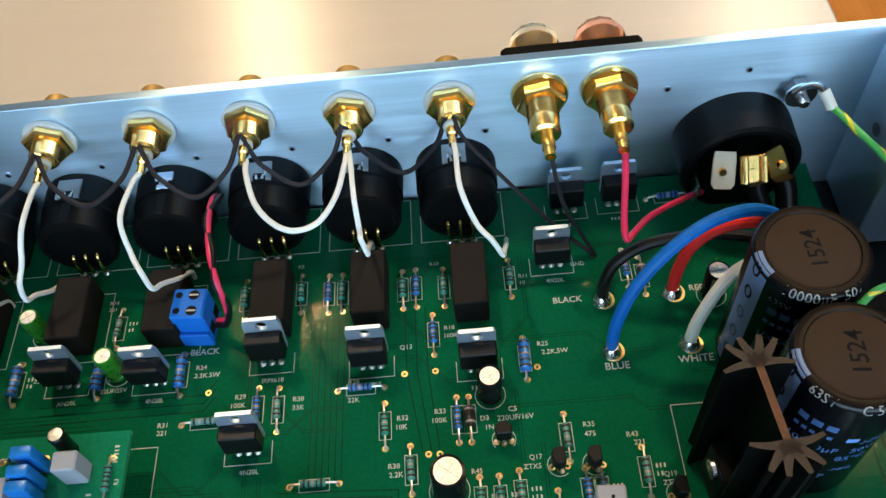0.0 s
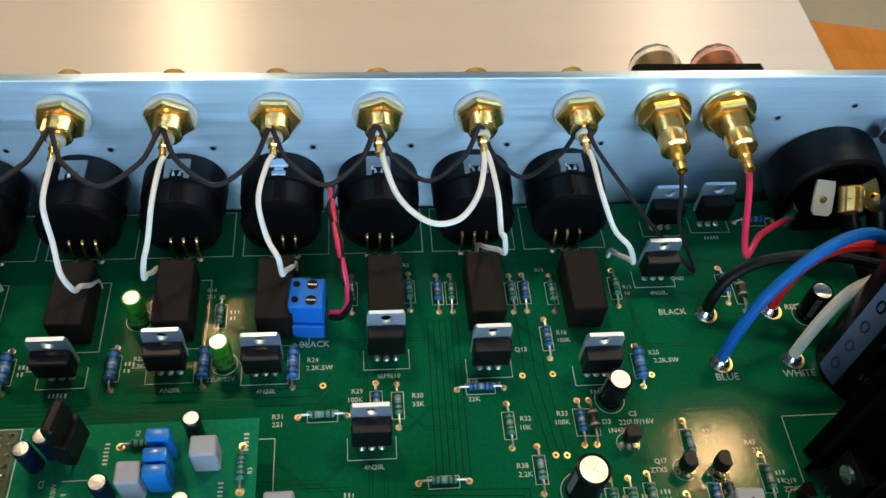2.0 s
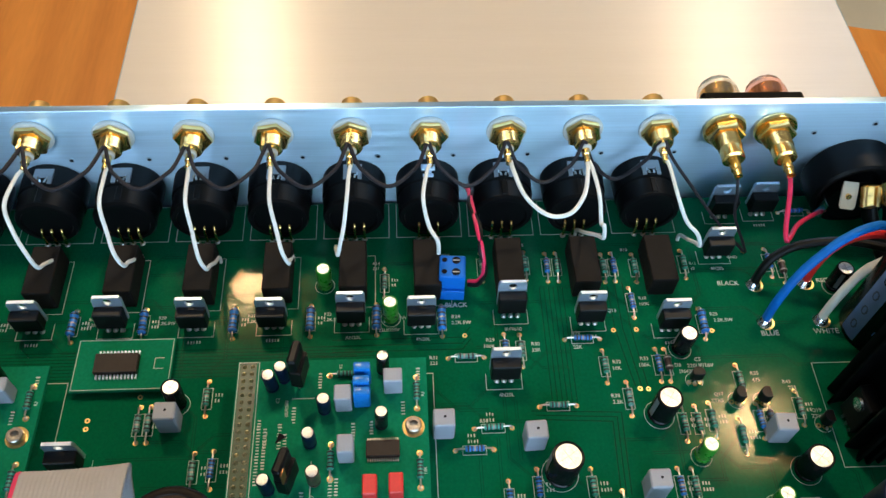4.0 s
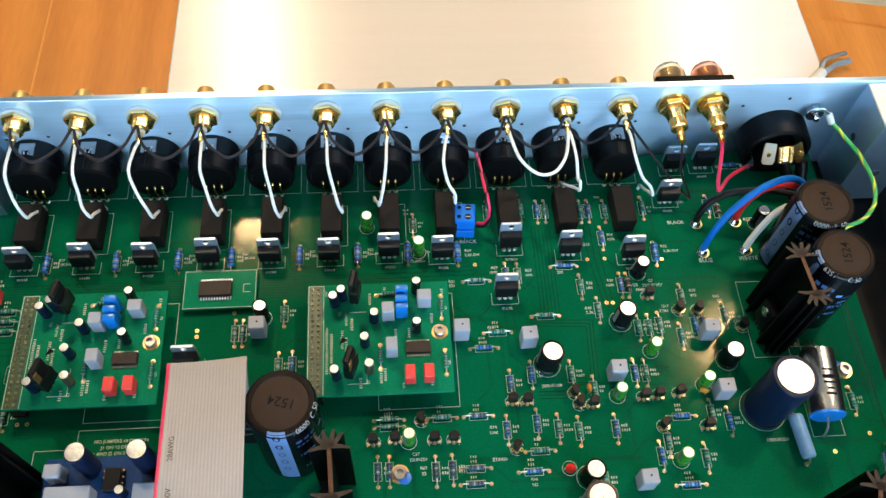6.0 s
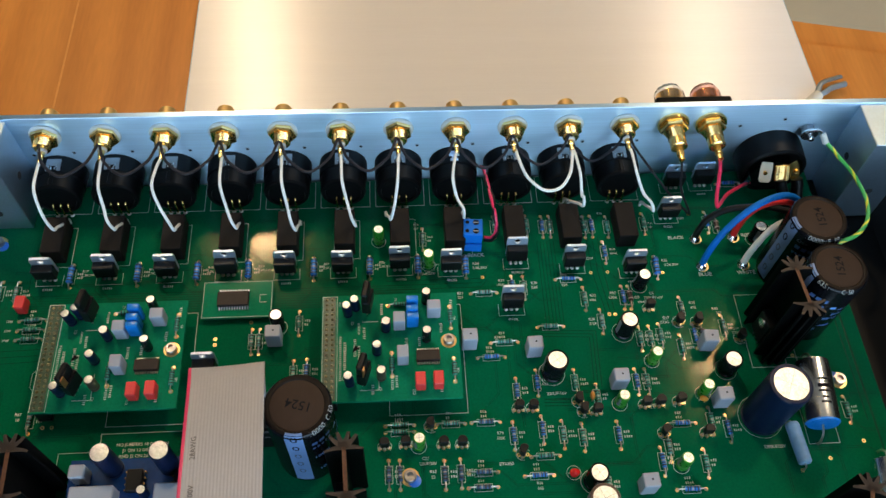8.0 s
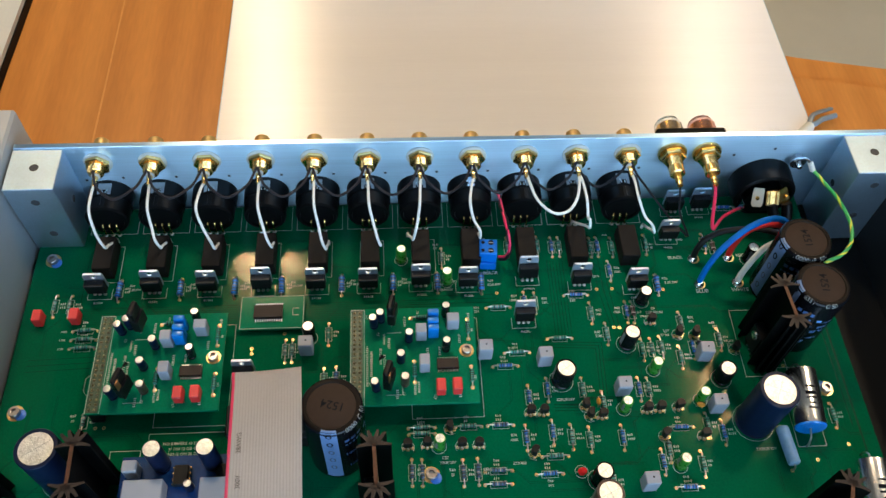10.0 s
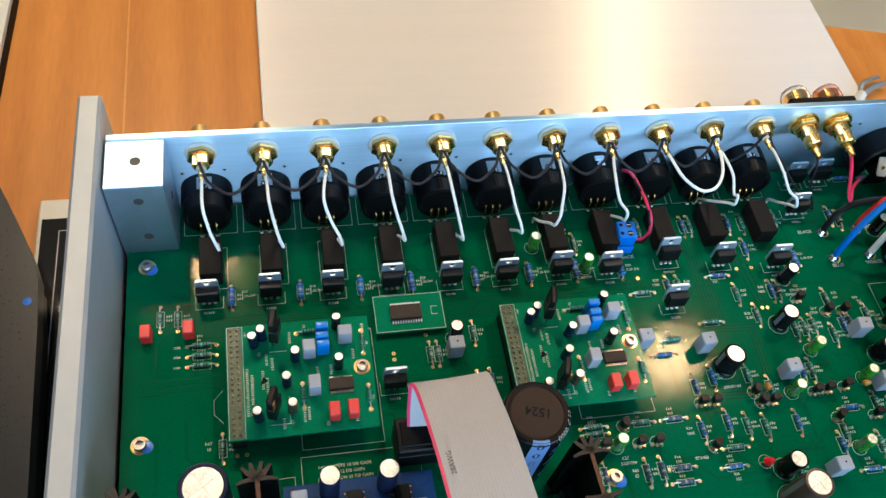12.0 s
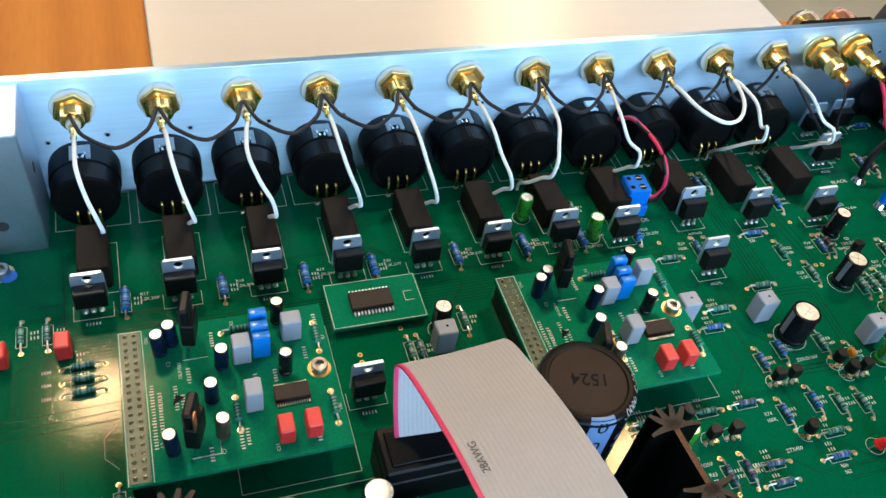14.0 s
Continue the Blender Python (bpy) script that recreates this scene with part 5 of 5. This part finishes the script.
def heatsink(h=50.0, span=17.6):
    ob = thing("heatsink", "black finned upright heatsink with worn brown edges", "heatsink", group="heatsinks")

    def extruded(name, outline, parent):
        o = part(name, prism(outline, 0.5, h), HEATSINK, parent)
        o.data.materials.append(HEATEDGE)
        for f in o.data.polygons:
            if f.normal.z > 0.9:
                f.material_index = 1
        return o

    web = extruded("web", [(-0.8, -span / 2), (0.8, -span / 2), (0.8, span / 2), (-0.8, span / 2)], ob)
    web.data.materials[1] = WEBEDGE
    for s in (-1, 1):
        y = s * span / 2
        for a, length, bend, root in ((0, 7.4, -22, 1.1), (33, 7.0, 24, 1.3), (66, 6.4, 12, 1.35), (114, 6.4, -12, 1.35), (147, 7.0, -24, 1.3), (180, 7.4, 22, 1.1)):
            way, edge_a, edge_b = Vector((0, y)), [], []
            for k in range(6):
                ang = math.radians(a + bend * k / 5)
                n = Vector((-math.sin(ang) * s, math.cos(ang)))
                w = root * (1 - 0.12 * k)
                edge_a.append(tuple(way + n * w))
                edge_b.append(tuple(way - n * w))
                way = way + Vector((math.cos(ang), math.sin(ang) * s)) * length / 5
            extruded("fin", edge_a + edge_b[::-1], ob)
    device = part("regulator", box(-5.6, -1.0, -5, 5, 4, 20, 0.4), EPOXY, ob, "black regulator bolted to the web")
    part("bolt", lathe([(0, -6.8), (2.4, -6.6), (2.6, -5.8), (1.4, -5.6)], "x", 16, (0, 0, 16)), STEEL, device)
    for s in (-2.54, 0, 2.54):
        part("leg", box(-4.2, -3.4, s - 0.4, s + 0.4, 0, 4.2), TIN, device)
    return ob


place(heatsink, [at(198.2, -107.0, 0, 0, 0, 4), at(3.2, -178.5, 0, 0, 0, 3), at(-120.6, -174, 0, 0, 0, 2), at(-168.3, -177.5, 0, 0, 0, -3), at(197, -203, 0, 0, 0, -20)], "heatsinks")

# ---- plug-in boards ----


HEADER_STRIP = shade("header_flux", (0.028, 0.060, 0.026), 0.4, 0, 0.3, 900)
HEADER_JOINT = shade("header_joint_tin", (0.34, 0.30, 0.17), 0.32, 1.0, 0.25, 900, random_tint=0.4)


def daughter_board():
    ob = thing("daughter_board", "small green plug-in board full of parts on a pin header", "circuit board", group="daughter boards")
    Z = 12.0
    part("laminate", box(-133.5, -71.2, -136, -83.5, Z - 1.6, Z, 0.1), MASK_LIGHT, ob)
    head = part("header", box(-132.6, -127, -135, -84.5, 2.0, Z - 1.6, 0.2), EPOXY, ob, "black pin header below the board")
    part("socket", box(-132.8, -126.8, -135.2, -84.3, 0.1, 2.0, 0.2), EPOXY, ob)
    part("support", lathe([(2.4, 0.1), (2.4, Z - 1.6)], seg=12, off=(-76, -108.4, 0)), STEEL, ob)
    part("header_strip", box(-132.7, -127.1, -135.4, -84.2, Z + 0.01, Z + 0.12), HEADER_STRIP, ob, "dark strip round the header joints")
    joint = None
    for k in range(20):
        for px in (-131.2, -128.6):
            if joint is None:
                joint = part("header_joint", lathe([(0, 1.1), (0.28, 1.0), (0.5, 0.45), (0.72, 0.13)], seg=8), HEADER_JOINT, ob, "header solder joint", m=at(px, -85.6 - 2.54 * k, Z))
            else:
                twin(joint, ob, at(px, -85.6 - 2.54 * k, Z))
    b = bmesh.new()
    for p in ([(-133, -84), (-133, -135.6)], [(-126.4, -84), (-126.4, -135.6)], [(-133, -84), (-126.4, -84)], [(-108, -97.5), (-115, -97.5)], [(-108, -131), (-116, -131)], [(-108, -119), (-108, -131)]):
        track(p, 0.25, 0.07, b)
    rnd = random.Random(11)
    for x, y, n in ((-124.4, -126, 22), (-122.4, -121, 14), (-117.8, -114.5, 9), (-116.0, -117, 8), (-113.6, -106, 6), (-101.4, -131, 8), (-99.6, -130, 6), (-94.6, -112, 6), (-78.6, -104, 5), (-79.8, -133, 5), (-73.4, -92, 5), (-105.6, -94, 6), (-88.8, -110.5, 5), (-110, -136 + 3, 5)):
        print_bars(b, x, y, n, rnd, 1.25, True)
    lines = part("silkscreen_line", b, SILK, ob, m=at(0, 0, Z))
    for text, x, y, rz, s in (("C2", -119.5, -98, 90, 1.6), ("10UF/50V", -116.5, -101, 90, 1.5), ("R2", -99.5, -86.3, 90, 1.5), ("R3", -72.7, -97, 90, 1.5), ("10K", -72.6, -123, 90, 1.5), ("C11", -92.5, -132.5, 90, 1.5), ("C7", -107.2, -130.5, 90, 1.5), ("C3", -123.4, -125, 90, 1.5), ("VOL R3", -122.8, -111.5, 90, 1.8), ("CN1", -134.2 + 9, -88, 90, 1.4)):
        part("lettering", words(text, s), SILK, ob, m=at(x, y, Z + 0.04, 0, 0, rz))
    part("dark_triangle", prism([(-119.6, -112.8), (-116.0, -110.6), (-118.4, -109.0)], Z + 0.02, Z + 0.1), INK, ob, "small dark printed triangle")
    # small electrolytics
    for (x, y), mat_s in zip(((-121.4, -93.5), (-117.8, -90.4), (-104.4, -101.8), (-108.5, -113), (-106.8, -125.2), (-120.6, -127.7), (-86.2, -107.6), (-85.6, -88.2)), (NAVY_SLEEVE,) * 4 + (BROWN_SLEEVE, NAVY_SLEEVE, BLACK_SLEEVE, BLACK_SLEEVE)):
        can_part = part("capacitor", lathe([(1.9, 0.2), (2.1, 0.6), (2.1, 1.3), (1.9, 1.6), (2.1, 2.0), (2.1, 9.6), (1.8, 10.0)], seg=20), mat_s, ob, "small electrolytic capacitor", m=at(x, y, Z, 2, 2, x * 7))
        part("top", lathe([(1.85, 9.85), (1.2, 9.95), (0, 9.9)], seg=20), CANTOP, can_part)
    for x, y, w, d in ((-98.2, -100, 5.4, 5.4), (-82.3, -94.4, 6, 5), (-97.1, -117, 5, 6)):
        part("box_capacitor", box(x - w / 2, x + w / 2, y - d / 2, y + d / 2, Z + 0.3, Z + 9.5, 0.4), GREY_BOX, ob, "grey box capacitor")
    for x, y, h in ((-92.1, -92.2, 12.0), (-92.3, -96.6, 11.4), (-92.2, -100.2, 10.6)):
        part("dipped_capacitor", box(x - 2.7, x + 2.7, y - 1.5, y + 1.5, Z + 0.6, Z + h, 0.6, seg=2), BLUE_DIP, ob, "bright blue dipped capacitor")
    for x, y in ((-89.7, -129), (-81.8, -128.8)):
        part("red_capacitor", box(x - 2.2, x + 2.2, y - 3.2, y + 3.2, Z + 0.3, Z + 6.8, 0.4), RED_BOX, ob, "red box capacitor")
    chip = part("chip", box(-91, -80.5, -118.6, -113.4, Z + 0.3, Z + 2.4, 0.2), CHIP, ob, "dark brown surface-mount chip")
    for k in range(14):
        for y in (-119.6, -113.0):
            part("chip_leg", box(-90.4 + 0.72 * k - 0.16, -90.4 + 0.72 * k + 0.16, y - 0.1, y + 0.9, Z + 0.1, Z + 0.8), TIN, chip)
    for x, y, rz in ((-112.2, -91, 78), (-114.2, -126, 72)):
        reg = part("regulator", box(-4.3, 4.3, -2.0, 2.0, 3.5, 13.0, 0.4), EPOXY, ob, "black insulated regulator", m=at(x, y, Z, 0, 0, rz))
        part("shroud", box(-4.2, 4.2, -0.9, 2.0, 13.0, 20.0, 0.7), EPOXY, reg)
        if y < -100:
            part("spring_clip", box(-4.5, -1.8, -1.5, -0.92, 12.6, 19.6, 0.2), COPPER, reg, "copper spring clip")
        for s in (-2.54, 0, 2.54):
            part("leg", box(s - 0.4, s + 0.4, -0.3, 0.3, 0, 3.8), TIN, reg)
    for x, y, rz in ((-97.5, -89.6, 0), (-74.7, -96.5, 90), (-74.3, -122.8, 90), (-102, -119.2, 90)):
        body = part("resistor", lathe([(0, -3.1), (0.9, -3.1), (1.1, -2.6), (0.9, -1.8), (0.9, 1.8), (1.1, 2.6), (0.9, 3.1), (0, 3.1)], "x", 12, (0, 0, 1.5)), TEAL_BODY, ob, "teal resistor", m=at(x, y, Z, 0, 0, rz))
        for s in (-1, 1):
            part("lead", tube([(s * 3, 0, 1.5), (s * 5, 0, 1.4), (s * 5.6, 0, 0)], 0.28, 6), TIN, body)
            part("pad", lathe([(0.4, 0.02), (0.5, 0.14), (1.0, 0.1), (1.05, 0.02)], seg=12, off=(s * 5.6, 0, 0)), PAD, body)
            part("joint", lathe([(0, 0.9), (0.35, 0.75), (0.68, 0.14)], seg=9, off=(s * 5.6, 0, 0)), FLUX_TIN, body)
        for k in (-2.4, -1, 0.2, 1.2, 2.4):
            part("colour_band", lathe([(1.14 if abs(k) > 2 else 0.94, k - 0.25), (1.14 if abs(k) > 2 else 0.94, k + 0.25)], "x", 12, (0, 0, 1.5)), BAND_DARK, body)
    screw = part("screw", lathe([(2.6, 0.2), (2.6, 2.2), (2.3, 2.5), (1.4, 2.5), (1.35, 1.2), (0, 1.1)], seg=22), SCREW, ob, "hex socket screw", m=at(-76, -108.4, Z))
    part("ring", lathe([(2.2, 0.02), (3.6, 0.02), (3.6, 0.12), (2.2, 0.12)], seg=26), PAD, screw)
    return ob


place(daughter_board, [at(0, 0, 0), at(123.6, -0.4, 0)], "daughter boards")

small = thing("chip_carrier_board", "small green carrier board holding one surface-mount chip", "circuit board")
part("laminate", box(-67, -34, -89, -69.2, 2.0, 3.4, 0.1), MASK_LIGHT, small)
part("spacer", box(-65.5, -35.5, -88, -86, 0.1, 2.0), EPOXY, small)
part("spacer", box(-65.5, -35.5, -72.2, -70.2, 0.1, 2.0), EPOXY, small)
b = bmesh.new()
for p in ([(-66.5, -88.5), (-34.5, -88.5)], [(-34.5, -88.5), (-34.5, -69.7)], [(-34.5, -69.7), (-66.5, -69.7)], [(-66.5, -69.7), (-66.5, -88.5)], [(-37, -77), (-40, -77)], [(-40, -77), (-40, -81)], [(-40, -81), (-37, -81)]):
    track(p, 0.22, 0.07, b)
part("silkscreen_line", b, SILK, small, m=at(0, 0, 3.4))
chip = part("chip", box(-59.5, -45, -83.4, -76, 3.8, 6.0, 0.25), CHIP, small, "dark brown surface-mount chip")
for k in range(12):
    for y in (-84.9, -75.9):
        part("chip_leg", box(-58.6 + 1.2 * k - 0.25, -58.6 + 1.2 * k + 0.25, y, y + 1.5, 3.5, 4.4), TAB, chip)

# blue regulator board near the front
reg = thing("blue_daughter_board", "small blue plug-in board with box capacitors and electrolytics", "circuit board")
part("laminate", box(-113, -52, -215, -156, 8.4, 10, 0.1), NAVY_MASK, reg)
for x in (-111, -54):
    part("spacer", box(x - 1.3, x + 1.3, -200, -165, 2.1, 8.4), EPOXY, reg)
for x in (-94.6, -71.6):
    cap_b = part("capacitor", lathe([(3.9, 0.2), (4.1, 1), (4.1, 2), (3.8, 2.5), (4.1, 3), (4.1, 21.3), (3.7, 21.9)], seg=26), NAVY_SLEEVE, reg, "dark blue electrolytic capacitor", m=at(x, -160.6, 10))
    part("top", lathe([(3.75, 21.7), (2, 21.85), (0, 21.8)], seg=26), CANTOP, cap_b)
for x0, x1, y0, y1, h in ((-108.5, -91, -181, -170, 10), (-75, -57, -181, -170, 10), (-110, -103.6, -166.5, -161, 10)):
    part("box_capacitor", box(x0, x1, y0, y1, 10.3, 10 + h, 0.5), GREY_BOX, reg, "grey box capacitor")
for x, y in ((-85, -166.5), (-66, -166.5)):
    dip = part("chip", box(x - 3.2, x + 3.2, y - 4.6, y + 4.6, 11.0, 14.2, 0.3), EPOXY, reg, "black eight-legged chip")
    for k in range(4):
        for s in (-3.8, 3.8):
            part("chip_leg", box(x + s - 0.3, x + s + 0.3, y - 3.81 + 2.54 * k - 0.3, y - 3.81 + 2.54 * k + 0.3, 10, 12.6), GOLD, dip)
lil = part("capacitor", lathe([(2.0, 0.2), (2.0, 6.6), (1.7, 7)], seg=18), NAVY_SLEEVE, reg, m=at(-81.0, -171.5, 10))
part("top", lathe([(1.75, 6.9), (0, 6.95)], seg=18), CANTOP, lil)
reg.matrix_world = at(0, 0, -2)

# ribbon cable and its header
plug = thing("ribbon_header", "black box header with a ribbon cable plug", "connector", at(0, 0, 0))
part("shroud", box(-66, -25, -151, -136, 0.1, 12, 0.6), EPOXY, plug)
part("plug", box(-66, -25, -151, -136, 12.05, 18, 0.6), EPOXY, plug)
part("strain_bar", box(-64, -28, -149, -138, 18, 18.8, 0.3), BLACK, plug)

ribbon = thing("ribbon_cable", "wide grey ribbon cable with one red edge", "ribbon cable")
WAY = spline([(-46, -141, 19), (-46, -137.5, 26), (-45.5, -132.5, 36), (-45, -131, 41), (-44.2, -134.5, 45.2), (-43.2, -144, 49.0), (-41.5, -165, 55.5), (-39.8, -192, 61), (-37.5, -230, 66), (-36, -290, 62)], 6)


def strip(k0, k1, count=24, width=30.5):
    bm = bmesh.new()
    rows = []
    for i, q in enumerate(WAY):
        d = (WAY[min(i + 1, len(WAY) - 1)] - WAY[max(i - 1, 0)]).normalized()
        side = Vector((1, 0, 0)) - d * d.x
        side.normalize()
        side = (side + Vector((0, 0, 0.13))).normalized()
        up = side.cross(d)
        top, low = [], []
        for k in range(k0 * 4, k1 * 4 + 1):
            s = (k / 4 / count - 0.5) * width
            bulge = 0.30 + 0.15 * abs(math.sin(math.pi * k / 4))
            top.append(bm.verts.new(q + side * s + up * bulge))
            low.append(bm.verts.new(q + side * s - up * bulge))
        rows.append((top, low))
    for (ta, la), (tb, lb) in zip(rows, rows[1:]):
        for a, b in ((ta, tb), (la, lb)):
            for k in range(len(a) - 1):
                bm.faces.new((a[k], a[k + 1], b[k + 1], b[k]))
        bm.faces.new((ta[0], tb[0], lb[0], la[0]))
        bm.faces.new((ta[-1], tb[-1], lb[-1], la[-1]))
    return bm


part("red_conductor", strip(0, 1), RIBBON_RED, ribbon, "red marked edge conductor", sharp=60)
part("grey_band", strip(1, 24), RIBBON, ribbon, sharp=60)
for text, i, s in (("28AWG", 37, -10.6), ("300V", 41, -10.2)):
    q, d = WAY[i], (WAY[i + 1] - WAY[i - 1]).normalized()
    side = (Vector((1, 0, 0)) - d * d.x).normalized()
    side = (side + Vector((0, 0, 0.13))).normalized()
    up = side.cross(d)
    b = words(text, 2.9)
    for v in b.verts:
        v.co = q + side * (s - v.co.y) - d * v.co.x - up * (0.50 + v.co.z)
    part("lettering", b, FADED, ribbon)
